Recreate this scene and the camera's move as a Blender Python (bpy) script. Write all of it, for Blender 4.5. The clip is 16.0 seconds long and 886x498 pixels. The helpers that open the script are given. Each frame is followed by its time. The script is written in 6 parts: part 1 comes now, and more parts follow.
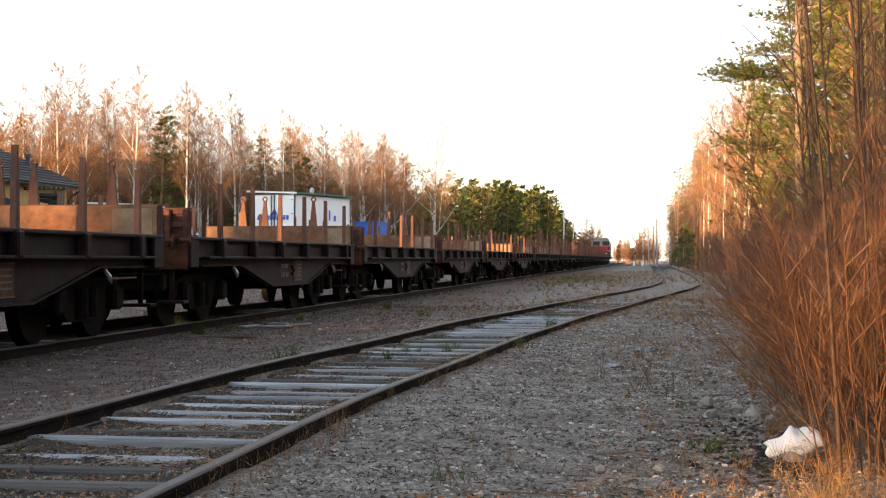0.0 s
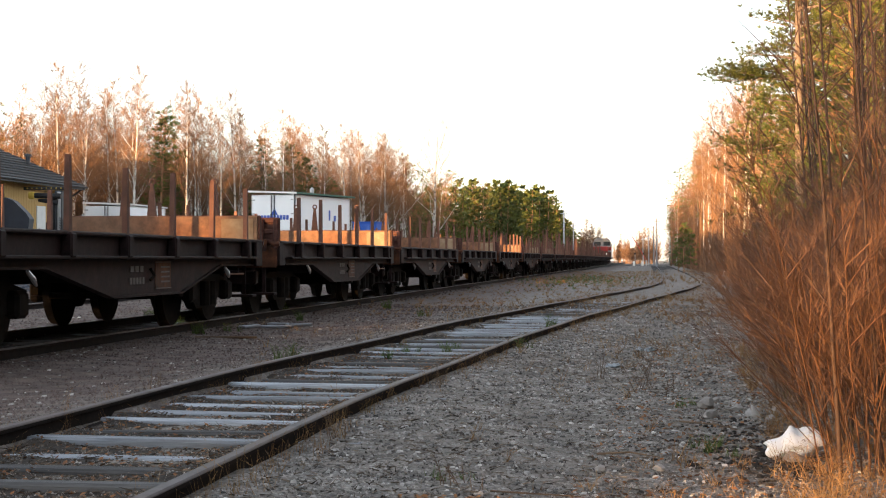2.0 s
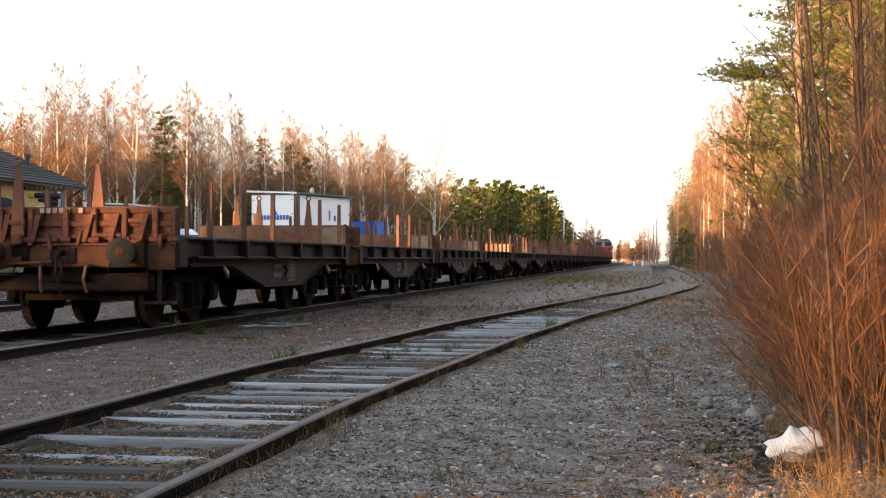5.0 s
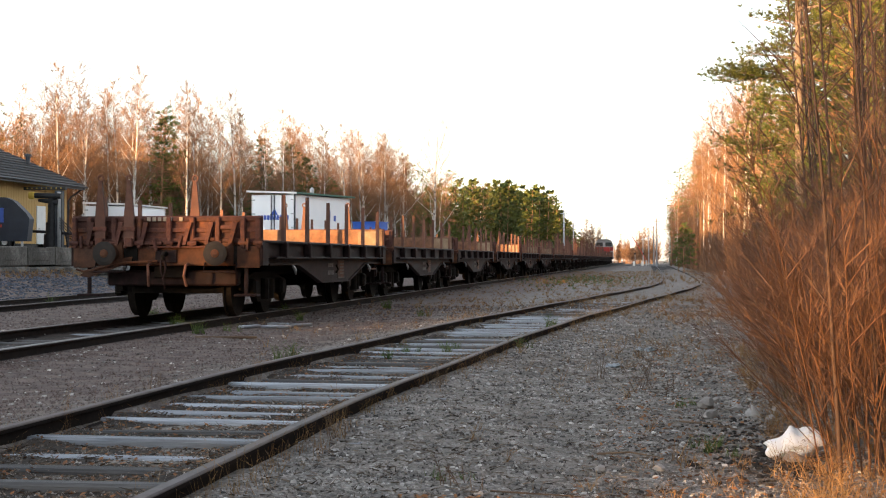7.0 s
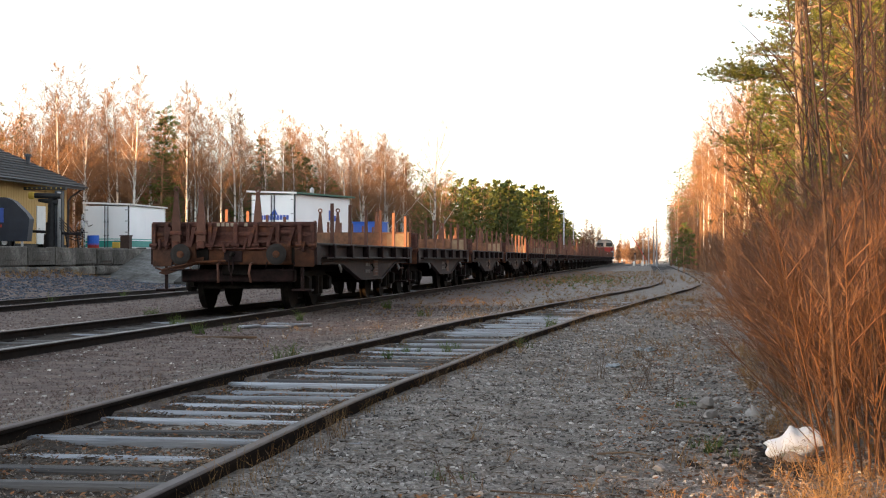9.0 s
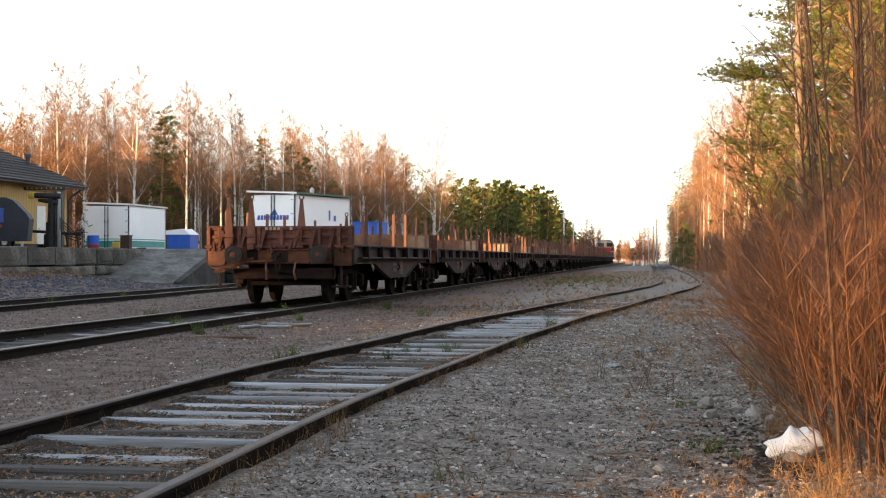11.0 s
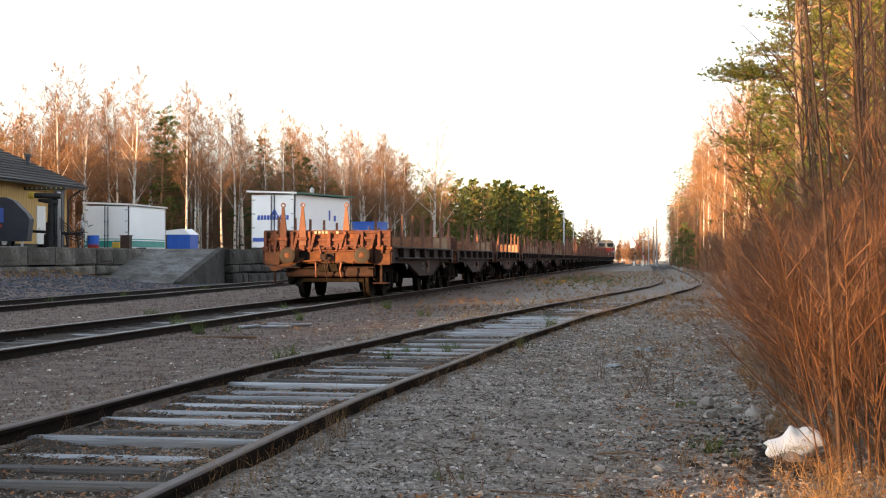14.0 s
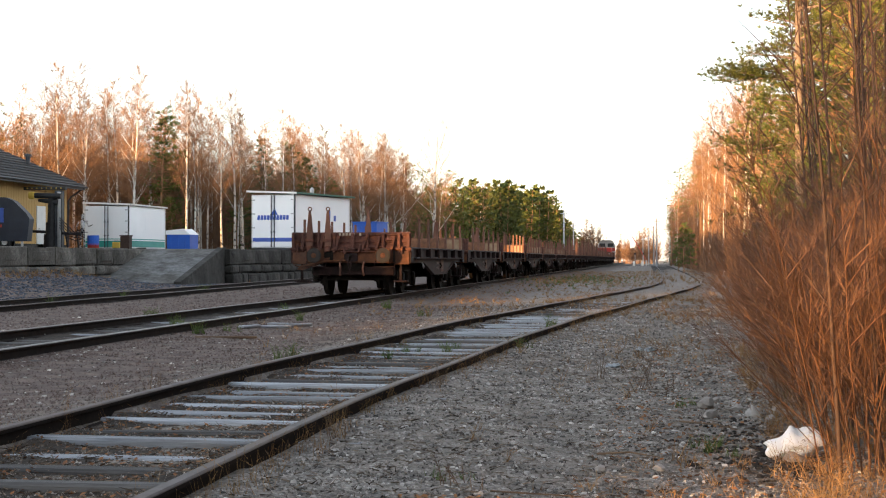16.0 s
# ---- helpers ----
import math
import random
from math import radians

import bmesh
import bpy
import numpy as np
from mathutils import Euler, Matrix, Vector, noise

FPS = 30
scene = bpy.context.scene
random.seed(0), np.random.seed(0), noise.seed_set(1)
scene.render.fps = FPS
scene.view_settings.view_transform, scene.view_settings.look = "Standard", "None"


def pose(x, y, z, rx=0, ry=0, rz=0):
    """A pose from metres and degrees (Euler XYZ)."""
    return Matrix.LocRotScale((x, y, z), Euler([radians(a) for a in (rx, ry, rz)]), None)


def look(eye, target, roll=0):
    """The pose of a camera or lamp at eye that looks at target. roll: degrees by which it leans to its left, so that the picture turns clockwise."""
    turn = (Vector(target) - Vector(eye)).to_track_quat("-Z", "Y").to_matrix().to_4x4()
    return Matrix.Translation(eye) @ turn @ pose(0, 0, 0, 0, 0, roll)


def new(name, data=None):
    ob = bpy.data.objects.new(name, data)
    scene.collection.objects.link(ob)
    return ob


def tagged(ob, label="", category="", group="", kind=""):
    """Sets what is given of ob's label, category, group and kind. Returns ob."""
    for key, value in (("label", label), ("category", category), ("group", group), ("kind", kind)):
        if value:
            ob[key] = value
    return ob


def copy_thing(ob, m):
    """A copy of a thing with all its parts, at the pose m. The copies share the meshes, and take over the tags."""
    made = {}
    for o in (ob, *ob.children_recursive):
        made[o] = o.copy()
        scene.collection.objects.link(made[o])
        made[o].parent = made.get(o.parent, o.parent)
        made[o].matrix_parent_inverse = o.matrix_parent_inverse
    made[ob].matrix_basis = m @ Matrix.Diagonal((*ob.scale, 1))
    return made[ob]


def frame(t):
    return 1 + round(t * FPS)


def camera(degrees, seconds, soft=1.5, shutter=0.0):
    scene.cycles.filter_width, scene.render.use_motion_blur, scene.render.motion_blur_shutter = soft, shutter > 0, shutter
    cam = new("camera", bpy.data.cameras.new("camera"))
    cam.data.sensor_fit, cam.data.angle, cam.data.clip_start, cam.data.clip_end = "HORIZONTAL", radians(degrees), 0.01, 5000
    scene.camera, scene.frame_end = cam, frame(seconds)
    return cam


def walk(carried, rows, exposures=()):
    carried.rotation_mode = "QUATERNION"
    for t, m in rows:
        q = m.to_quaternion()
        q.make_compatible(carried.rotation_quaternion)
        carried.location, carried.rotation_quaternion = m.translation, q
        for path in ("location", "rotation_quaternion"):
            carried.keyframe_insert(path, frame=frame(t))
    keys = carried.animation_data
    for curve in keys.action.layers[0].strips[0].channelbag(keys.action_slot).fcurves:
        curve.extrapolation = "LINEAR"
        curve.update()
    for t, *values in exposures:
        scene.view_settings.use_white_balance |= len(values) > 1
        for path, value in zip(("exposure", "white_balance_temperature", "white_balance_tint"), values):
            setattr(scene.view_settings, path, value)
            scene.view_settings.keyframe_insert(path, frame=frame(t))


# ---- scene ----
# ---------------------------------------------------------------- camera
cam = camera(31.83, 16.0, soft=1.1)
EYE = pose(0, 0, 1.08, 90.36, 0, 7.54)
walk(cam, [(0.0, EYE), (16.0, EYE)])

# ---------------------------------------------------------------- light
SUN_AZ, SUN_EL = radians(38), radians(4.0)      # the low sun stands behind the camera, on its left
SUN_WAY = Vector((math.sin(SUN_AZ) * math.cos(SUN_EL), math.cos(SUN_AZ) * math.cos(SUN_EL), -math.sin(SUN_EL)))
world = bpy.data.worlds.new("sky")
scene.world = world
world.use_nodes = True
wn = world.node_tree
sky = wn.nodes.new("ShaderNodeTexSky")
sky.sky_type = "NISHITA"
sky.sun_disc = False
sky.sun_elevation = SUN_EL
sky.sun_rotation = math.pi + SUN_AZ
sky.air_density, sky.dust_density, sky.ozone_density = 1.0, 0.6, 2.2
wn.nodes["Background"].inputs["Strength"].default_value = 0.15
veil = wn.nodes.new("ShaderNodeHueSaturation")      # thin high haze pales the sky
veil.inputs["Saturation"].default_value = 0.33
wn.links.new(sky.outputs["Color"], veil.inputs["Color"])
wn.links.new(veil.outputs["Color"], wn.nodes["Background"].inputs["Color"])
lamp = bpy.data.lights.new("sun", "SUN")
lamp.energy, lamp.angle, lamp.color = 3.6, radians(0.55), (1.0, 0.55, 0.22)
new("sun", lamp).matrix_world = look(-60 * SUN_WAY, (0, 0, 0))
scene.view_settings.exposure = 2.65


# ---------------------------------------------------------------- materials
def mat(name, c1, c2, scale=4.0, rough=0.8, metal=0.0, bump=0.25, bscale=40.0, c3=None, large=0.5, rnd=0.0, island=0.0, stretch=(1, 1, 1), spec=0.3):
    m = bpy.data.materials.new(name)
    m.use_nodes = True
    nt = m.node_tree
    b = nt.nodes["Principled BSDF"]
    b.inputs["Roughness"].default_value = rough
    b.inputs["Metallic"].default_value = metal
    b.inputs["Specular IOR Level"].default_value = spec
    co = nt.nodes.new("ShaderNodeTexCoord")
    mp = nt.nodes.new("ShaderNodeMapping")
    mp.inputs["Scale"].default_value = stretch
    nt.links.new(co.outputs["Object"], mp.inputs["Vector"])

    def noise_at(s, detail=6.0):
        n = nt.nodes.new("ShaderNodeTexNoise")
        n.inputs["Scale"].default_value = s
        n.inputs["Detail"].default_value = detail
        n.inputs["Roughness"].default_value = 0.62
        nt.links.new(mp.outputs["Vector"], n.inputs["Vector"])
        return n.outputs["Fac"]

    def spread(fac, lo, hi):
        r = nt.nodes.new("ShaderNodeMapRange")
        r.inputs["From Min"].default_value, r.inputs["From Max"].default_value = lo, hi
        nt.links.new(fac, r.inputs["Value"])
        return r.outputs["Result"]

    def mix(fac, a, bb):
        x = nt.nodes.new("ShaderNodeMix")
        x.data_type = "RGBA"
        nt.links.new(fac, x.inputs["Factor"])
        for s, v in ((x.inputs[6], a), (x.inputs[7], bb)):
            if isinstance(v, tuple):
                s.default_value = (*v, 1)
            else:
                nt.links.new(v, s)
        return x.outputs[2]

    col = mix(spread(noise_at(scale), 0.32, 0.68), c1, c2)
    if c3:
        col = mix(spread(noise_at(scale * 0.17, 4), 0.5 - 0.12 / large * 0.5, 0.75), col, c3)
    if rnd or island:
        hv = nt.nodes.new("ShaderNodeHueSaturation")
        nt.links.new(col, hv.inputs["Color"])
        if rnd:
            src = nt.nodes.new("ShaderNodeObjectInfo").outputs["Random"]
        else:
            src = nt.nodes.new("ShaderNodeNewGeometry").outputs["Random Per Island"]
        k = rnd or island
        r = nt.nodes.new("ShaderNodeMapRange")
        r.inputs["To Min"].default_value, r.inputs["To Max"].default_value = 1 - k, 1 + k
        nt.links.new(src, r.inputs["Value"])
        nt.links.new(r.outputs["Result"], hv.inputs["Value"])
        col = hv.outputs["Color"]
    nt.links.new(col, b.inputs["Base Color"])
    if bump:
        bp = nt.nodes.new("ShaderNodeBump")
        bp.inputs["Strength"].default_value = bump
        bp.inputs["Distance"].default_value = 0.3 / bscale
        nt.links.new(noise_at(bscale, 3), bp.inputs["Height"])
        nt.links.new(bp.outputs["Normal"], b.inputs["Normal"])
    return m


def gritty(m):
    """Broken stone chips and soil patches over a ground material."""
    nt = m.node_tree
    b = nt.nodes["Principled BSDF"]
    src = b.inputs["Base Color"].links[0].from_socket
    co = nt.nodes.new("ShaderNodeTexCoord")
    vo = nt.nodes.new("ShaderNodeTexVoronoi")
    vo.inputs["Scale"].default_value = 75
    nt.links.new(co.outputs["Object"], vo.inputs["Vector"])
    hv = nt.nodes.new("ShaderNodeHueSaturation")
    r = nt.nodes.new("ShaderNodeMapRange")
    r.inputs["To Min"].default_value, r.inputs["To Max"].default_value = 0.45, 1.45
    sp = nt.nodes.new("ShaderNodeSeparateColor")
    nt.links.new(vo.outputs["Color"], sp.inputs["Color"])
    nt.links.new(sp.outputs["Red"], r.inputs["Value"])
    nt.links.new(r.outputs["Result"], hv.inputs["Value"])
    nt.links.new(src, hv.inputs["Color"])
    big = nt.nodes.new("ShaderNodeTexNoise")
    big.inputs["Scale"].default_value, big.inputs["Detail"].default_value = 0.45, 5
    nt.links.new(co.outputs["Object"], big.inputs["Vector"])
    r2 = nt.nodes.new("ShaderNodeMapRange")
    r2.inputs["From Min"].default_value, r2.inputs["From Max"].default_value = 0.35, 0.65
    r2.inputs["To Min"].default_value, r2.inputs["To Max"].default_value = 0.0, 0.55
    nt.links.new(big.outputs["Fac"], r2.inputs["Value"])
    mx = nt.nodes.new("ShaderNodeMix")
    mx.data_type = "RGBA"
    mx.inputs[7].default_value = (0.14, 0.118, 0.101, 1)
    nt.links.new(r2.outputs["Result"], mx.inputs["Factor"])
    nt.links.new(hv.outputs["Color"], mx.inputs[6])
    # finer, darker brown soil lies between the tracks
    xyz = nt.nodes.new("ShaderNodeSeparateXYZ")
    nt.links.new(co.outputs["Object"], xyz.inputs["Vector"])
    soil = nt.nodes.new("ShaderNodeMath")
    soil.operation = "MULTIPLY_ADD"
    soil.inputs[1].default_value = 3.0
    nt.links.new(big.outputs["Fac"], soil.inputs[0])
    nt.links.new(xyz.outputs["X"], soil.inputs[2])
    r3 = nt.nodes.new("ShaderNodeMapRange")
    r3.inputs["From Min"].default_value, r3.inputs["From Max"].default_value = -1.4, -3.0
    r3.inputs["To Max"].default_value = 0.9
    nt.links.new(soil.outputs["Value"], r3.inputs["Value"])
    m2 = nt.nodes.new("ShaderNodeMix")
    m2.data_type = "RGBA"
    m2.inputs[7].default_value = (0.100, 0.073, 0.064, 1)
    nt.links.new(r3.outputs["Result"], m2.inputs["Factor"])
    nt.links.new(mx.outputs[2], m2.inputs[6])
    nt.links.new(m2.outputs[2], b.inputs["Base Color"])


def mottled(m, scale, lo, hi, dark=None, cut=(0.36, 0.64)):
    """Patches of damp, soil or rust at a second scale; with dark, blotches of that colour."""
    nt = m.node_tree
    b = nt.nodes["Principled BSDF"]
    src = b.inputs["Base Color"].links[0].from_socket
    co = nt.nodes.new("ShaderNodeTexCoord")
    n = nt.nodes.new("ShaderNodeTexNoise")
    n.inputs["Scale"].default_value, n.inputs["Detail"].default_value, n.inputs["Roughness"].default_value = scale, 8, 0.72
    nt.links.new(co.outputs["Object"], n.inputs["Vector"])
    r = nt.nodes.new("ShaderNodeMapRange")
    r.inputs["From Min"].default_value, r.inputs["From Max"].default_value = cut
    r.inputs["To Min"].default_value, r.inputs["To Max"].default_value = lo, hi
    nt.links.new(n.outputs["Fac"], r.inputs["Value"])
    if dark:
        x = nt.nodes.new("ShaderNodeMix")
        x.data_type = "RGBA"
        x.inputs[7].default_value = (*dark, 1)
        nt.links.new(r.outputs["Result"], x.inputs["Factor"])
        nt.links.new(src, x.inputs[6])
        out = x.outputs[2]
    else:
        x = nt.nodes.new("ShaderNodeHueSaturation")
        nt.links.new(r.outputs["Result"], x.inputs["Value"])
        nt.links.new(src, x.inputs["Color"])
        out = x.outputs["Color"]
    nt.links.new(out, b.inputs["Base Color"])


def glow(name, colour, strength):
    m = bpy.data.materials.new(name)
    m.use_nodes = True
    b = m.node_tree.nodes["Principled BSDF"]
    b.inputs["Base Color"].default_value = (*colour, 1)
    b.inputs["Emission Color"].default_value = (*colour, 1)
    b.inputs["Emission Strength"].default_value = strength
    return m


M_GROUND = mat("gravel ground", (0.075, 0.06528, 0.05904), (0.3528, 0.3263, 0.2954), 38.0, 0.95, 0, 0.55, 20, (0.1058, 0.08376, 0.06612), 0.5)
gritty(M_GROUND)
mottled(M_GROUND, 3.2, 0.62, 1.5)
M_STONE = mat("gravel stones", (0.1812, 0.1705, 0.1599), (0.341, 0.3197, 0.2984), 20.0, 0.9, 0, 0.4, 60, None, 0.5, 0, 0.8)
mottled(M_STONE, 2.2, 0.6, 1.5)
M_GRIT = mat("coarse grit", (0.1235, 0.1164, 0.112), (0.2999, 0.2867, 0.2778), 30.0, 0.95, 0, 0, 60, (0.1852, 0.15, 0.1235), 0.5, 0, 0.85)
gritty(M_GRIT)
mottled(M_GRIT, 3.2, 0.5, 1.7)
M_ROCK = mat("granite cobble", (0.24, 0.22, 0.21), (0.42, 0.40, 0.38), 14.0, 0.85, 0, 0.5, 50, (0.20, 0.17, 0.14), 0.5, 0.2)
M_BALLAST = mat("blue grey crushed stone", (0.024, 0.030, 0.042), (0.095, 0.110, 0.142), 9.0, 0.9, 0, 0.9, 14, None, 0.5, 0, 0.5)
# Rust colour blackened to hold the shade below the rail head.
M_RAIL = mat("rusty rail side with web shade", (0.0103, 0.0081, 0.0073), (0.025, 0.0176, 0.014), 9.0, 0.85, 0.0, 0.3, 60, (0.0184, 0.0147, 0.0132), spec=0.1)
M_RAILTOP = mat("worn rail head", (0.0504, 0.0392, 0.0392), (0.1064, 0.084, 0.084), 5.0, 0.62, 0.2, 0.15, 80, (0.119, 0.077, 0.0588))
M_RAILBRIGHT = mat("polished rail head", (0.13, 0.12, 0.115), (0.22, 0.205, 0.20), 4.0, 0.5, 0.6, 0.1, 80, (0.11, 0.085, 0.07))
# Grey timber made paler and bluer: the sky's sheen is in the colour.
M_SLEEPER = mat("weathered grey timber with sky sheen", (0.207, 0.2328, 0.2691), (0.5175, 0.5641, 0.6314), 6.0, 0.85, 0, 0.6, 30, (0.1656, 0.1449, 0.1242), 0.5, 0.3, 0, (0.4, 6, 6))
M_SLEEPER_OLD = mat("dark soaked timber", (0.04133, 0.04133, 0.04297), (0.1102, 0.1102, 0.1157), 6.0, 0.9, 0, 0.6, 30, (0.1213, 0.1102, 0.09923), 0.5, 0.3, 0, (0.4, 6, 6))
# Near-black oxide red: the unlit wagon sides' shade is put into the colour.
M_WAGON_SHADED = mat("shaded red oxide wagon paint", (0.0085, 0.0036, 0.0036), (0.0200, 0.0072, 0.0068), 3.0, 0.72, 0.05, 0.3, 45, (0.017, 0.0095, 0.0090), 0.5, 0.12, spec=0.2)
mottled(M_WAGON_SHADED, 6.0, 0.6, 1.5)
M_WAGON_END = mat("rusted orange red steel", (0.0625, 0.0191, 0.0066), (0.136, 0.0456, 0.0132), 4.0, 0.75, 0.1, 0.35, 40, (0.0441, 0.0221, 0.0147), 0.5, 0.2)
mottled(M_WAGON_END, 1.7, 0.0, 0.8, (0.0257, 0.0132, 0.0096), (0.52, 0.60))
mottled(M_WAGON_END, 9.0, 0.7, 1.35)
M_ENDRED = mat("faded pinkish oxide red", (0.0625, 0.0235, 0.0176), (0.125, 0.0485, 0.0338), 5.0, 0.8, 0.05, 0.35, 40, (0.0367, 0.0162, 0.0125), 0.5, 0.2)
mottled(M_ENDRED, 3.1, 0.0, 0.7, (0.16, 0.055, 0.018), (0.53, 0.66))
mottled(M_ENDRED, 11.0, 0.7, 1.3)
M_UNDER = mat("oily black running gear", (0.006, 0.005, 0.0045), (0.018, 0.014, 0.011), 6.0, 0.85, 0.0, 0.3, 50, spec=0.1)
M_STAKE = mat("rusty steel stake", (0.0955, 0.0441, 0.0309), (0.1691, 0.0786, 0.0515), 7.0, 0.75, 0.15, 0.3, 60, (0.1103, 0.0515, 0.0367), 0.5, 0.3)
M_BOARD = mat("rust stained end board", (0.0882, 0.0309, 0.0147), (0.1543, 0.0588, 0.0265), 2.5, 0.8, 0, 0.3, 40, (0.1985, 0.1396, 0.0919), 0.35, 0.25)
M_WORN = mat("bare weathered board end", (0.16, 0.112, 0.068), (0.25, 0.195, 0.135), 6.0, 0.85, 0, 0.4, 40, (0.13, 0.058, 0.03), 0.5, 0.2)
mottled(M_BOARD, 5.0, 0.7, 1.25)
M_BUFFER = mat("grey greasy buffer plate", (0.01326, 0.01146, 0.01014), (0.02646, 0.02202, 0.01938), 7.0, 0.8, 0.0, 0.2, 60)
M_FADED = mat("yellowed stencil paint", (0.24, 0.19, 0.14), (0.36, 0.30, 0.23), 30.0, 0.9, 0, 0.2, 80)
M_DULLPAINT = mat("faded dirty stencil paint", (0.0955, 0.0809, 0.0735), (0.1764, 0.1543, 0.1396), 30.0, 0.9, 0, 0.2, 80)
M_YELLOW = mat("yellow panel paint", (0.4778, 0.3087, 0.0441), (0.5513, 0.3822, 0.0735), 5.0, 0.6, 0, 0.1, 40)
M_CONC = mat("weathered dark concrete", (0.02734, 0.02554, 0.02368), (0.08655, 0.08203, 0.07564), 2.2, 0.95, 0, 0.8, 12, (0.01823, 0.01686, 0.01457), 0.5, 0.25)
mottled(M_CONC, 1.1, 0.0, 0.75, (0.0191, 0.0191, 0.0162), (0.50, 0.66))
mottled(M_CONC, 7.0, 0.7, 1.35)
M_STONEWALL = mat("weathered granite blocks", (0.075, 0.068, 0.060), (0.20, 0.185, 0.165), 2.6, 0.95, 0, 0.9, 12, (0.05, 0.045, 0.038), 0.5, 0.35)
mottled(M_STONEWALL, 1.3, 0.0, 0.7, (0.030, 0.028, 0.024), (0.52, 0.66))
mottled(M_STONEWALL, 8.0, 0.65, 1.4)
M_CONC_PALE = mat("pale concrete ramp", (0.095, 0.099, 0.107), (0.20, 0.208, 0.22), 1.1, 0.95, 0, 0.5, 14, (0.09, 0.082, 0.063))
mottled(M_CONC_PALE, 0.8, 0.0, 0.7, (0.040, 0.038, 0.030), (0.47, 0.60))
mottled(M_CONC_PALE, 5.0, 0.65, 1.4)
M_BOXWHITE = mat("white truck body panel", (0.85, 0.86, 0.88), (0.91, 0.92, 0.94), 0.8, 0.4, 0, 0.05, 10, (0.82, 0.83, 0.85))
M_BLUE = mat("blue painted steel", (0.02, 0.10, 0.50), (0.03, 0.14, 0.60), 1.5, 0.45, 0, 0.1, 20, (0.03, 0.10, 0.38))
M_BLUELOGO = mat("blue print", (0.04955, 0.09923, 0.3969), (0.06953, 0.1289, 0.4464), 6.0, 0.5, 0, 0, 20)
M_TEAL = mat("teal stripe paint", (0.03, 0.28, 0.24), (0.05, 0.34, 0.30), 2.0, 0.5, 0, 0.1, 20)
M_GREENTRIM = mat("dull green roof trim", (0.0367, 0.1029, 0.0735), (0.0588, 0.1396, 0.1029), 3.0, 0.6, 0, 0.2, 20)
M_STEEL = mat("galvanised steel", (0.35, 0.35, 0.36), (0.5, 0.5, 0.51), 5.0, 0.45, 0.7, 0.1, 40)
M_DARK = mat("dark grey steel", (0.0331, 0.0367, 0.0441), (0.0588, 0.0625, 0.0698), 3.0, 0.55, 0.2, 0.2, 30)
M_NAVY = mat("slate navy trailer paint", (0.012, 0.016, 0.028), (0.026, 0.032, 0.050), 2.0, 0.5, 0, 0.15, 20, (0.035, 0.035, 0.042))
M_BROWN = mat("dark brown painted sheet", (0.030, 0.016, 0.012), (0.055, 0.030, 0.022), 4.0, 0.7, 0, 0.2, 30)
M_BLACK = mat("black plastic", (0.0088, 0.0088, 0.0103), (0.0184, 0.0184, 0.0206), 6.0, 0.55, 0, 0.1, 40)
M_WALL = mat("ochre yellow plaster", (0.5332, 0.344, 0.1376), (0.602, 0.4042, 0.172), 1.0, 0.9, 0, 0.2, 20, (0.4988, 0.3096, 0.1204))
M_ROOF = mat("dark grey roof tile", (0.0221, 0.0221, 0.025), (0.0515, 0.0515, 0.0559), 2.5, 0.8, 0, 0.4, 14, (0.0515, 0.0478, 0.0441), 0.5, 0.25)
M_TRIM = mat("white painted trim", (0.70, 0.69, 0.66), (0.80, 0.79, 0.76), 3.0, 0.6, 0, 0.1, 30)
M_GLASS = mat("dark window glass", (0.0147, 0.0184, 0.0221), (0.0221, 0.0257, 0.0294), 1.0, 0.06, 0, 0, 30, spec=0.6)
M_BIRCH = mat("birch bark", (0.6132, 0.5637, 0.5044), (0.7912, 0.7516, 0.6923), 3.0, 0.85, 0, 0.3, 12, (0.1187, 0.0989, 0.08901), 0.4, 0.2, 0, (1, 1, 0.6))
mottled(M_BIRCH, 3.5, 0.0, 0.92, (0.05, 0.044, 0.038), (0.53, 0.58))
M_BARK = mat("brown bark", (0.0955, 0.0625, 0.0404), (0.1764, 0.1176, 0.0735), 6.0, 0.95, 0, 0.6, 20, (0.0662, 0.0478, 0.0367), 0.5, 0.25)
M_PALEBARK = mat("pale grey brown bark", (0.1433, 0.1102, 0.0882), (0.2315, 0.1874, 0.1544), 8.0, 0.9, 0, 0.6, 24, (0.09923, 0.07162, 0.05512), 0.5)
M_PINEBARK = mat("orange pine bark", (0.2499, 0.125, 0.0625), (0.3528, 0.2058, 0.1103), 6.0, 0.9, 0, 0.6, 20, (0.1617, 0.1103, 0.0809), 0.5, 0.2)
M_TWIG = mat("bare birch twigs", (0.1543, 0.0831, 0.0441), (0.2499, 0.1382, 0.0735), 1.2, 0.9, 0, 0, 30, (0.1396, 0.0867, 0.0573), 0.5, 0.3)
M_NEEDLE = mat("pine needles", (0.06375, 0.08099, 0.01499), (0.1275, 0.1365, 0.0255), 1.5, 0.7, 0, 0, 30, (0.03743, 0.06375, 0.01877), 0.5, 0.3)
M_SPRUCE = mat("spruce needles", (0.0221, 0.0441, 0.0162), (0.0441, 0.0698, 0.0221), 1.5, 0.7, 0, 0, 30, None, 0.5, 0.3)
M_SHOOT = mat("orange brown willow shoots", (0.09706, 0.04655, 0.02332), (0.1747, 0.08087, 0.03749), 5.0, 0.6, 0, 0.2, 60, (0.055, 0.0323, 0.02262), 0.5, 0.35)
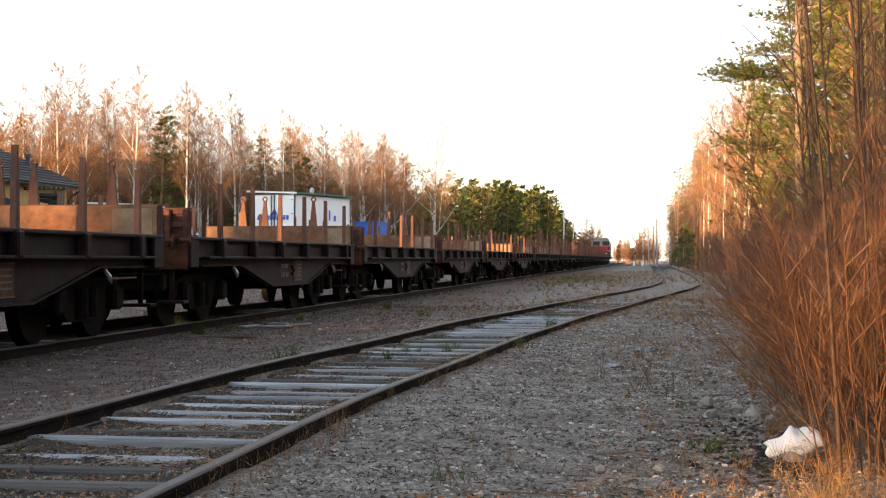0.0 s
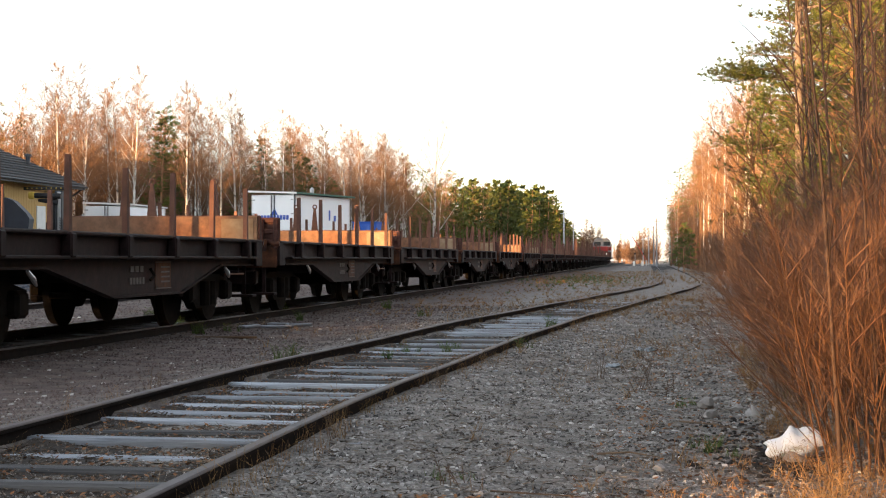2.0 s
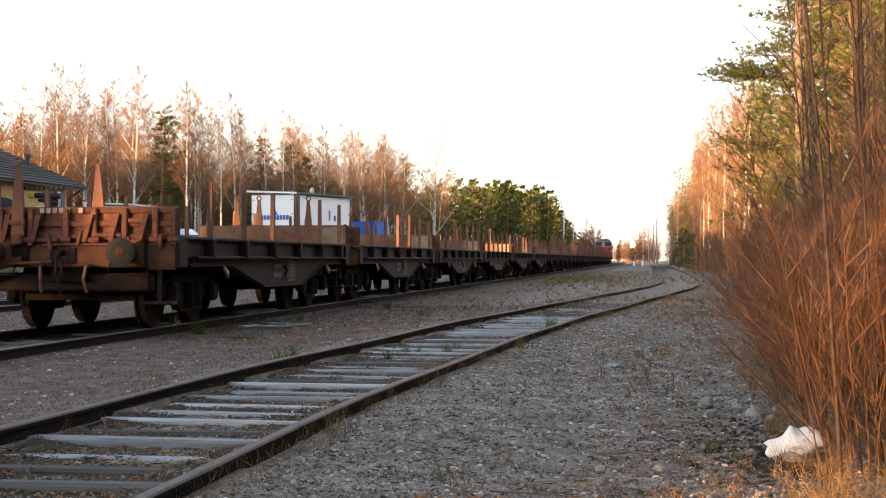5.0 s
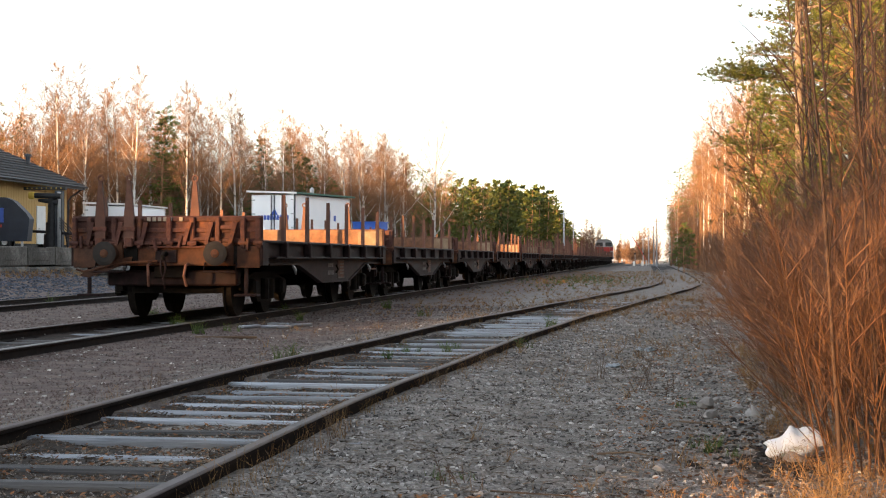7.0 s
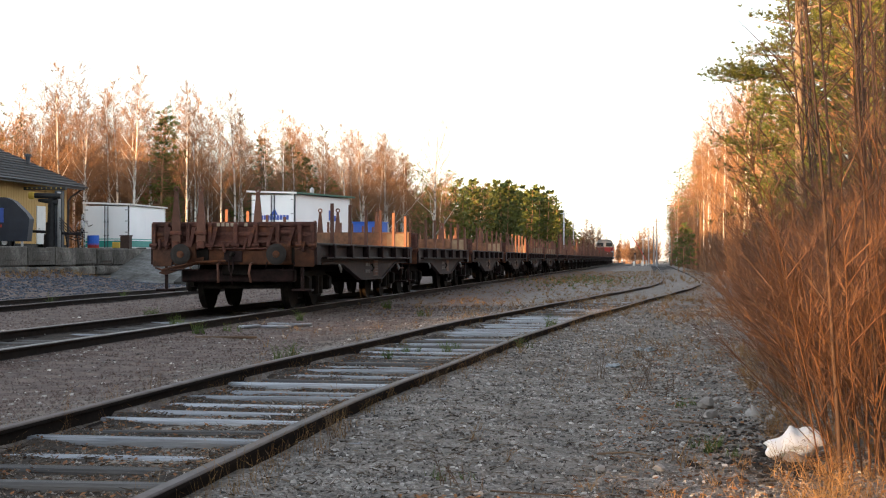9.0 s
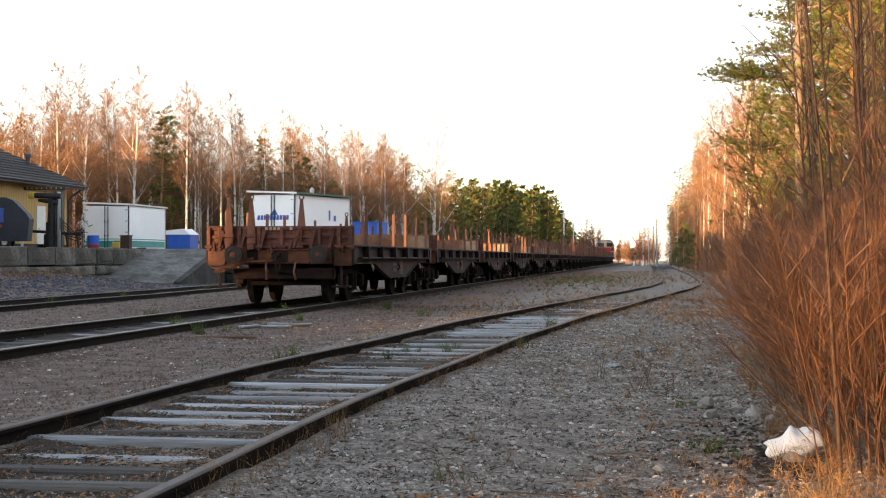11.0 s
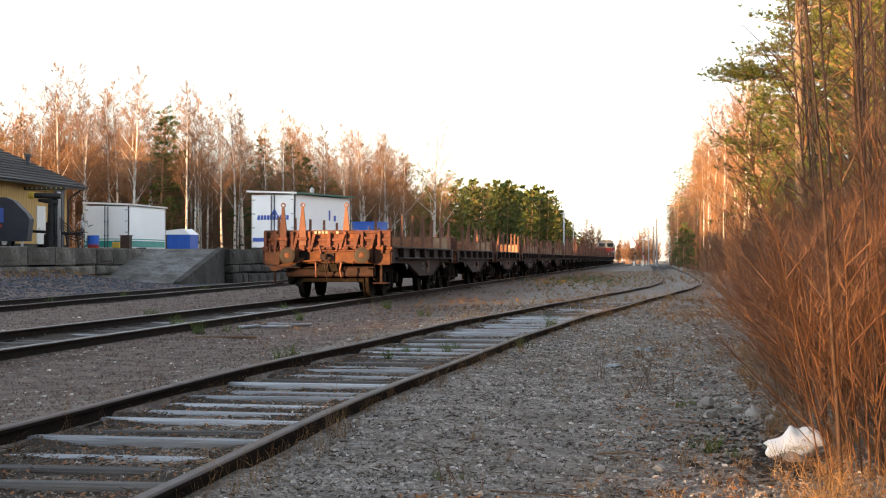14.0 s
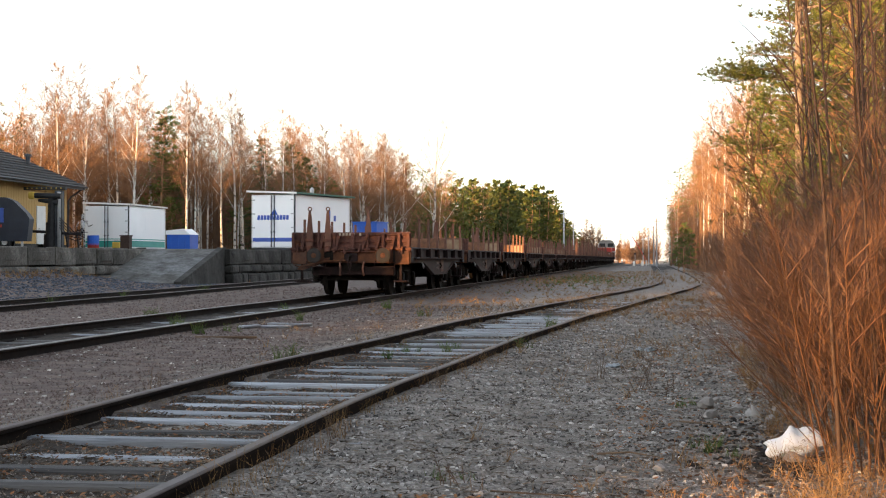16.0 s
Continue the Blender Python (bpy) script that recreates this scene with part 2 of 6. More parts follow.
M_SAPLING = mat("dull brown sapling bark", (0.06472, 0.03648, 0.02472), (0.1117, 0.06352, 0.0412), 9.0, 0.7, 0, 0.3, 60, (0.03528, 0.02352, 0.01768), 0.5, 0.2)
M_STRAW = mat("dry straw grass", (0.1985, 0.1103, 0.0478), (0.3087, 0.1985, 0.0882), 4.0, 0.9, 0, 0, 30, (0.147, 0.0735, 0.0331), 0.5, 0, 0.4)
M_CHIPS = mat("dry bark and stalks", (0.035, 0.024, 0.018), (0.20, 0.155, 0.115), 30.0, 0.95, 0, 0, 30, None, 0.5, 0, 0.7)
M_RUSSET = mat("russet dead leaves", (0.2205, 0.0882, 0.0331), (0.3087, 0.147, 0.0588), 5.0, 0.9, 0, 0, 30, (0.1323, 0.0662, 0.0367), 0.5, 0, 0.4)
M_GREEN = mat("green grass", (0.0441, 0.0809, 0.0184), (0.0955, 0.125, 0.0331), 5.0, 0.8, 0, 0, 30, None, 0.5, 0, 0.3)
M_BAG = mat("white plastic bag", (0.83, 0.86, 0.91), (0.88, 0.91, 0.95), 7.0, 0.45, 0, 0.35, 25, None)
M_BED = mat("dark soiled ballast", (0.01134, 0.00924, 0.0077), (0.05145, 0.04221, 0.03605), 30.0, 0.95, 0, 1.0, 24, (0.04634, 0.03087, 0.02058), 0.5)
M_ASH = mat("charred soil", (0.0147, 0.0132, 0.0118), (0.0441, 0.0367, 0.0331), 12.0, 0.95, 0, 0.6, 40)
M_LOCORED = mat("red locomotive paint", (0.3307, 0.0221, 0.0184), (0.4042, 0.0367, 0.0257), 2.0, 0.45, 0, 0.1, 20, (0.2572, 0.0367, 0.0294))
M_LOCOGREY = mat("pale grey locomotive paint", (0.2425, 0.2425, 0.2338), (0.2911, 0.2911, 0.2822), 2.0, 0.45, 0, 0.1, 20)
M_SCRAP = mat("pale painted scrap metal", (0.30, 0.30, 0.31), (0.62, 0.62, 0.63), 5.0, 0.5, 0.3, 0.2, 30)
mottled(M_SCRAP, 6.0, 0.0, 1.0, (0.02, 0.02, 0.022), (0.50, 0.54))
M_LITTER = mat("sun bleached litter", (0.26, 0.29, 0.31), (0.36, 0.39, 0.41), 9.0, 0.8, 0, 0.2, 40)
M_LAMP = glow("headlamp glass", (1.0, 0.95, 0.8), 4.0)


# ---------------------------------------------------------------- mesh tools
class Geo:
    """Collects vertices and faces for one mesh."""

    def __init__(self):
        self.v, self.f = [], []

    def add(self, verts, faces):
        n = len(self.v)
        self.v.extend(tuple(p) for p in verts)
        self.f.extend(tuple(i + n for i in q) for q in faces)
        return self

    def box(self, x, y, z, sx, sy, sz, c=0.0, m=None):
        """A box with its centre, sizes and chamfer."""
        a, b, h = sx / 2, sy / 2, sz / 2
        c = min(c, a * 0.6, b * 0.6, h * 0.6)
        if c <= 0:
            vs = [(i * a, j * b, k * h) for i in (-1, 1) for j in (-1, 1) for k in (-1, 1)]
            fs = [(0, 1, 3, 2), (4, 6, 7, 5), (0, 4, 5, 1), (2, 3, 7, 6), (0, 2, 6, 4), (1, 5, 7, 3)]
        else:
            vs, key = [], {}
            for i in (-1, 1):
                for j in (-1, 1):
                    for k in (-1, 1):
                        for ax in range(3):
                            key[i, j, k, ax] = len(vs)
                            p = [i * (a - c), j * (b - c), k * (h - c)]
                            p[ax] = (i * a, j * b, k * h)[ax]
                            vs.append(tuple(p))
            fs = []
            sg = [(-1, -1), (1, -1), (1, 1), (-1, 1)]
            for s in (-1, 1):
                for ax in range(3):
                    q = []
                    for u, w in (sg if s > 0 else sg[::-1]):
                        t = [0, 0, 0]
                        t[ax], t[(ax + 1) % 3], t[(ax + 2) % 3] = s, u, w
                        q.append(key[(*t, ax)])
                    fs.append(tuple(q))
            for ax in range(3):
                o1, o2 = (ax + 1) % 3, (ax + 2) % 3
                for u in (-1, 1):
                    for w in (-1, 1):
                        t0, t1 = [0, 0, 0], [0, 0, 0]
                        t0[ax], t1[ax] = -1, 1
                        t0[o1] = t1[o1] = u
                        t0[o2] = t1[o2] = w
                        q = (key[(*t0, o1)], key[(*t1, o1)], key[(*t1, o2)], key[(*t0, o2)])
                        fs.append(q if u * w > 0 else q[::-1])
            for i in (-1, 1):
                for j in (-1, 1):
                    for k in (-1, 1):
                        q = tuple(key[i, j, k, ax] for ax in range(3))
                        fs.append(q if i * j * k > 0 else q[::-1])
        o = Vector((x, y, z))
        if m is not None:
            vs = [m @ Vector(p) for p in vs]
        return self.add([(p[0] + x, p[1] + y, p[2] + z) for p in vs], fs)

    def tube(self, pts, radii, n=6, cap=True):
        pts = [Vector(p) for p in pts]
        rings = []
        vs, fs = [], []
        d = (pts[1] - pts[0]).normalized()
        side = d.orthogonal().normalized()
        for i, p in enumerate(pts):
            d = (pts[min(i + 1, len(pts) - 1)] - pts[max(i - 1, 0)]).normalized()
            side = (side - d * side.dot(d)).normalized()
            up = d.cross(side)
            rings.append(len(vs))
            for k in range(n):
                a = 2 * math.pi * k / n
                vs.append(p + (side * math.cos(a) + up * math.sin(a)) * radii[i])
        for i in range(len(pts) - 1):
            a, b = rings[i], rings[i + 1]
            for k in range(n):
                fs.append((a + k, a + (k + 1) % n, b + (k + 1) % n, b + k))
        if cap:
            fs.append(tuple(range(n))[::-1])
            fs.append(tuple(rings[-1] + k for k in range(n)))
        return self.add(vs, fs)

    def prism(self, outline, axis, lo, hi):
        """A closed outline in the plane across axis ('x', 'y', 'z'), drawn out from lo to hi."""
        put = {"x": lambda a, b, t: (t, a, b), "y": lambda a, b, t: (a, t, b), "z": lambda a, b, t: (a, b, t)}[axis]
        n = len(outline)
        vs = [put(a, b, lo) for a, b in outline] + [put(a, b, hi) for a, b in outline]
        fs = [(i, (i + 1) % n, n + (i + 1) % n, n + i) for i in range(n)]
        fs += [tuple(range(n))[::-1], tuple(range(n, 2 * n))]
        return self.add(vs, fs)

    def spike(self, p, q, r):
        """A thin three-sided twig from p to q."""
        p, q = Vector(p), Vector(q)
        d = q - p
        a = d.orthogonal().normalized()
        b = d.cross(a).normalized()
        n = len(self.v)
        self.v.extend((tuple(p + a * r), tuple(p - a * (r / 2) + b * (r * 0.87)), tuple(p - a * (r / 2) - b * (r * 0.87)), tuple(q)))
        self.f.extend(((n, n + 1, n + 3), (n + 1, n + 2, n + 3), (n + 2, n, n + 3)))

    def blade(self, p, q, w, rng):
        """A flat tapered blade or needle from p to q."""
        p, q = Vector(p), Vector(q)
        s = (q - p).cross(Vector((rng.uniform(-1, 1), rng.uniform(-1, 1), rng.uniform(-1, 1))))
        if s.length < 1e-6:
            return
        s = s.normalized() * (w / 2)
        n = len(self.v)
        self.v.extend((tuple(p - s), tuple(p + s), tuple(q)))
        self.f.append((n, n + 1, n + 2))

    def mesh(self, name, material, smooth=False):
        me = bpy.data.meshes.new(name)
        me.from_pydata(self.v, [], self.f)
        me.materials.append(material)
        bm = bmesh.new()
        bm.from_mesh(me)
        if len(self.f) < 20000:
            bmesh.ops.recalc_face_normals(bm, faces=bm.faces)
        bm.to_mesh(me)
        bm.free()
        if smooth:
            me.polygons.foreach_set("use_smooth", [True] * len(me.polygons))
        me.update()
        return me


def part(name, geo, material, parent=None, label="", smooth=False, at=None):
    """Links a Geo (or a ready mesh) as one mesh object under a thing or a part."""
    me = geo.mesh(name, material, smooth) if isinstance(geo, Geo) else geo
    ob = new(name, me)
    if parent is not None:
        ob.parent = parent
    if at is not None:
        ob.matrix_basis = at
    if label:
        tagged(ob, label)
    return ob


def thing(name, label, category, at=None, group="", kind=""):
    ob = new(name)
    ob.empty_display_size = 0.2
    if at is not None:
        ob.matrix_basis = at
    return tagged(ob, label, category, group, kind)


def B(x, y, z, sx, sy, sz, c=0.01, m=None):
    return Geo().box(x, y, z, sx, sy, sz, c, m)


def T(pts, radii, n=8):
    return Geo().tube(pts, radii if isinstance(radii, (list, tuple)) else [radii] * len(pts), n)
# ---------------------------------------------------------------- ground and tracks
RAIL_TOP = 0.16
TRAIN_X = -7.365


def curve_through(pts):
    """A smooth x(y) through a few (y, x) points."""
    ys, xs = [p[0] for p in pts], [p[1] for p in pts]

    def f(y):
        i = max(0, min(len(ys) - 2, int(np.searchsorted(ys, y)) - 1))
        def slope(j):
            a, b = max(j - 1, 0), min(j + 1, len(ys) - 1)
            return (xs[b] - xs[a]) / (ys[b] - ys[a])
        h = ys[i + 1] - ys[i]
        t = (y - ys[i]) / h
        return ((2 * t ** 3 - 3 * t * t + 1) * xs[i] + (t ** 3 - 2 * t * t + t) * h * slope(i)
                + (-2 * t ** 3 + 3 * t * t) * xs[i + 1] + (t ** 3 - t * t) * h * slope(i + 1))
    return f


siding_x = curve_through([(-40, -2.9), (0, -2.80), (6, -2.75), (10, -2.70), (14, -2.53), (23, -2.0), (30, -1.36), (37, -0.72), (45, 0.05),
                          (52.5, 0.72), (58, 1.08), (64, 1.30), (75, 1.46), (90, 1.58), (110, 1.66), (150, 1.72), (220, 1.6)])


def train_x(y):
    return TRAIN_X


def loading_x(y):
    return -13.3 - 0.045 * (y - 28.8)


def fbm(x, y, s, seed=0.0):
    return noise.fractal((x * s + seed, y * s - seed, seed), 0.8, 2.0, 3)


def ground_z(x, y):
    """Height of the ground sheet: rough gravel, a stone bank before the platform, verges that rise a little."""
    near = max(0.0, 1 - abs(y - 12) / 60)
    z = -0.01 + 0.016 * fbm(x, y, 0.9) + near * 0.014 * fbm(x, y, 3.1, 7)
    z += 0.05 * fbm(x, y, 0.12, 3) * min(1, max(0, abs(x + 2.5) - 1.4) / 3)
    d = x + 22.4
    if 30 < y < 66 and -9 < d < 5.5:
        k = min(1, (y - 30) / 6) * min(1, max(0, 61 - y) / 5)
        z += k * 0.72 * max(0, 1 - max(0, d) / 5.2) ** 1.1
    if x > 1.2:
        z += 0.10 * min(1, (x - 1.2) / 2.5)
    if y > 100:
        z += min(0.0, -0.0012 * (y - 100))
    for f in (siding_x, train_x, loading_x):
        if -40 < y < 215 and abs(x - f(y)) < 2.2:
            d, lift = abs(x - f(y)), 0.035 if f is siding_x else 0.01
            fill = 0.05 * min(1.0, max(0.0, (y - 27) / 13)) if f is siding_x else 0.0
            bed = lift - 0.008 + fill + 0.5 * z if d < 0.74 else lift + (0.046 if f is siding_x else 0.034) + 0.4 * z
            k = min(1.0, max(0.0, (2.2 - d) / 1.2))
            z = z + (bed - z) * k
    return z


def spaced(stops):
    out = []
    for a, b, n in stops:
        out += list(np.linspace(a, b, n, endpoint=False))
    return out + [stops[-1][1]]


def make_ground():
    xs = spaced([(-1500, -200, 6), (-200, -60, 14), (-60, -16, 44), (-16, -5, 50), (-5, 3, 72), (3, 8, 20), (8, 60, 20), (60, 1500, 8)])
    ys = spaced([(-600, -60, 8), (-60, 2, 16), (2, 6, 16), (6, 18, 105), (18, 40, 70), (40, 100, 50), (100, 300, 50), (300, 3000, 14)])
    g = Geo()
    nx = len(xs)
    vs = [(x, y, ground_z(x, y)) for y in ys for x in xs]
    fs = [(j * nx + i, j * nx + i + 1, (j + 1) * nx + i + 1, (j + 1) * nx + i) for j in range(len(ys) - 1) for i in range(nx - 1)]
    g.add(vs, fs)
    ob = part("ground", g, M_GROUND, smooth=True)
    return tagged(ob, "grey brown gravel yard ground with thin dry grass", "ground", kind="structure")


make_ground()

RAIL_SIDE = [(-0.065, 0.0), (0.065, 0.0), (0.065, 0.012), (0.012, 0.03), (0.010, 0.102), (0.0345, 0.112), (0.0345, 0.1285), (-0.0345, 0.1285), (-0.0345, 0.112), (-0.010, 0.102), (-0.012, 0.03), (-0.065, 0.012)]
RAIL_HEAD = [(-0.033, 0.126), (0.033, 0.126), (0.033, 0.133), (0.025, 0.141), (-0.025, 0.141), (-0.033, 0.133)]


def swept(outline, f, offset, ys, z0):
    g = Geo()
    n = len(outline)
    rows = []
    for y in ys:
        s = (f(y + 0.2) - f(y - 0.2)) / 0.4
        d = Vector((s, 1, 0)).normalized()
        r = Vector((d.y, -d.x, 0))
        c = Vector((f(y), y, z0)) + r * offset
        if len(ys) > 4:
            c += Vector((0.006 * math.sin(y * 0.9 + offset), 0, 0.006 * math.sin(y * 0.7 + offset * 2)))
        rows.append([c + r * a + Vector((0, 0, b)) for a, b in outline])
    g.add([p for row in rows for p in row],
          [(i * n + k, i * n + (k + 1) % n, (i + 1) * n + (k + 1) % n, (i + 1) * n + k) for i in range(len(ys) - 1) for k in range(n)]
          + [tuple(range(n))[::-1], tuple((len(ys) - 1) * n + k for k in range(n))])
    return g


def make_track(name, label, f, y0, y1, step, near_sleepers, head=M_RAILTOP):
    tr = thing(name, label, "railway track", kind="structure")
    ys = [y0 + i * step for i in range(int((y1 - y0) / step) + 1)]
    for side in (-1, 1):
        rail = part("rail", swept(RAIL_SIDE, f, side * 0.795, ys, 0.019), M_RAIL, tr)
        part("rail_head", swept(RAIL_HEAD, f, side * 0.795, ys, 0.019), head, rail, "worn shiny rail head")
    rng = random.Random(name)
    shapes = []
    for k in range(5):
        g = Geo().box(0, 0, 0, 2.35 + rng.uniform(-0.1, 0.1), 0.14 + rng.uniform(-0.05, 0.03), 0.14, 0.015)
        shapes.append((g.mesh("sleeper", M_SLEEPER), g.mesh("sleeper", M_SLEEPER_OLD)))
    far = Geo()
    y = y0 + 0.3
    while y < y1:
        s = (f(y + 0.2) - f(y - 0.2)) / 0.4
        yaw = -math.degrees(math.atan(s)) + rng.uniform(-1.2, 1.2) - 1.0
        z = near_sleepers[3] + rng.uniform(-0.024, 0.010)
        if near_sleepers[0] < y < near_sleepers[1]:
            me = shapes[rng.randrange(5)][1 if rng.random() < near_sleepers[2] else 0]
            part("sleeper", me, None, tr, at=pose(f(y) + rng.uniform(-0.04, 0.04), y, z, rng.uniform(-1.5, 1.5), rng.uniform(-0.5, 0.5), yaw))
        else:
            far.box(f(y), y, z, 2.65, 0.23, 0.14, 0, Matrix.Rotation(radians(yaw), 3, "Z"))
        y += 0.56 + rng.uniform(-0.03, 0.03)
    if far.v:
        tagged(part("far_sleepers", far, M_SLEEPER_OLD, tr), kind="stuff")
    return tr


def bed_z(x, y, a):
    """Height of the soiled ballast at a metres beside the track's middle: banked up against the rails."""
    bank = 0.028 * min(1.0, max(0.0, (abs(a + 0.08) - 0.36) / 0.3)) * (1 + 0.9 * fbm(x, y, 1.7, 9)) + 0.012 * fbm(x, y, 0.8, 2)
    return ground_z(x, y) + 0.002 + bank + 0.014 * fbm(x, y, 6.0, 5)


def make_bed(f, y0, y1):
    """Soiled ballast between the rails."""
    g = Geo()
    xs = [-0.72 + 0.12 * i for i in range(13)]
    ys = [y0 + 0.12 * i for i in range(int(min(y1, 40) / 0.12))] + [y0 + 40 + 1.5 * i for i in range(int((y1 - 40) / 1.5))]
    for y in ys:
        for a in xs:
            x = f(y) + a
            g.v.append((x, y, bed_z(x, y, a)))
    n = len(xs)
    g.f = [(j * n + i, j * n + i + 1, (j + 1) * n + i + 1, (j + 1) * n + i) for j in range(len(ys) - 1) for i in range(n - 1)]
    tagged(part("track_bed", g, M_BED, smooth=True), "dark soiled ballast between the rails", "track bed", kind="structure")


make_bed(siding_x, 3, 33)
make_bed(train_x, 3, 150)

make_track("siding_track", "disused siding with brown rails on silvery grey timber sleepers", siding_x, -30, 215, 0.8, (4.5, 75, 0.46, -0.012))
make_track("train_track", "straight railway track with dark rails sunk in gravel", train_x, -40, 420, 5, (8, 60, 0.7, -0.046), M_RAILBRIGHT)
make_track("loading_track", "railway track beside the loading platform, half buried", loading_x, 0, 200, 5, (24, 75, 0.75, -0.046))


# ---------------------------------------------------------------- platform and ramp
PLAT_Z = 1.52


def rough_block(sx, sy, sz, rng):
    """A hewn stone: worn edges and a bulging, uneven face."""
    g = Geo().box(0, 0, 0, sx, sy, sz, rng.uniform(0.03, 0.07))
    n = len(g.v)
    g.v = [(p[0] + rng.uniform(-0.02, 0.02), p[1] + rng.uniform(-0.02, 0.02), p[2] + rng.uniform(-0.022, 0.022)) for p in g.v]
    a, b, c = sx / 2, sy / 2 * 0.8, sz / 2 * 0.7
    face = [(a - 0.02, -b, -c), (a - 0.02, b, -c), (a - 0.02, b, c), (a - 0.02, -b, c)]
    top = [(a + rng.uniform(0.0, 0.05), q[1] * rng.uniform(0.45, 0.8), q[2] * rng.uniform(0.45, 0.8)) for q in face]
    return g.add(face + top, [(0, 1, 5, 4), (1, 2, 6, 5), (2, 3, 7, 6), (3, 0, 4, 7), (4, 5, 6, 7)])


def make_platform():
    pl = thing("loading_platform", "old concrete and stone loading platform with weeds on its edge", "platform", kind="structure")
    body = Geo()
    body.prism([(-62, 20), (-22.55, 20), (-22.55, 67.0), (-18.75, 67.0), (-18.75, 150), (-62, 150)], "z", -0.3, PLAT_Z - 0.02)
    part("core", body, M_CONC, pl)
    rng = random.Random(5)
    for x, a, b in ((-22.42, 20.0, 66.8), (-18.62, 67.0, 130.0)):
        for z0, z1, out, lo, hi in ((-0.2, 0.42, 0.20, 0.9, 2.0), (0.43, 0.80, 0.14, 1.1, 2.4), (0.815, PLAT_Z, 0.0, 1.7, 3.1)):
            y = a
            while y < b:
                w = min(rng.uniform(lo, hi), b - y)
                stone = M_STONEWALL if x < -20 else M_CONC
                turn = Euler((rng.uniform(-0.012, 0.012), rng.uniform(-0.04, 0.04), rng.uniform(-0.025, 0.025))).to_matrix()
                part("stone_block", rough_block(0.42, w - rng.uniform(0.015, 0.05), z1 - z0 - rng.uniform(0, 0.05), rng), stone, pl,
                     at=Matrix.Translation((x + out + rng.uniform(-0.04, 0.04), y + w / 2, (z0 + z1) / 2)) @ turn.to_4x4())
                y += w
    ramp = Geo()
    ramp.prism([(60.6, 0.0), (60.6, 0.10), (66.9, PLAT_Z), (66.98, PLAT_Z), (66.98, -0.2), (61, -0.2)], "x", -22.4, -18.95)
    part("ramp", ramp, M_CONC_PALE, pl, "pale worn concrete ramp")
    for x in (-18.78, -22.45):
        cheek = Geo().prism([(60.5, -0.2), (60.5, 0.16), (66.9, PLAT_Z + 0.06), (67.2, PLAT_Z + 0.06), (67.2, -0.2)], "x", x - 0.15, x + 0.15)
        part("ramp_wall", cheek, M_CONC, pl)
    return pl


make_platform()


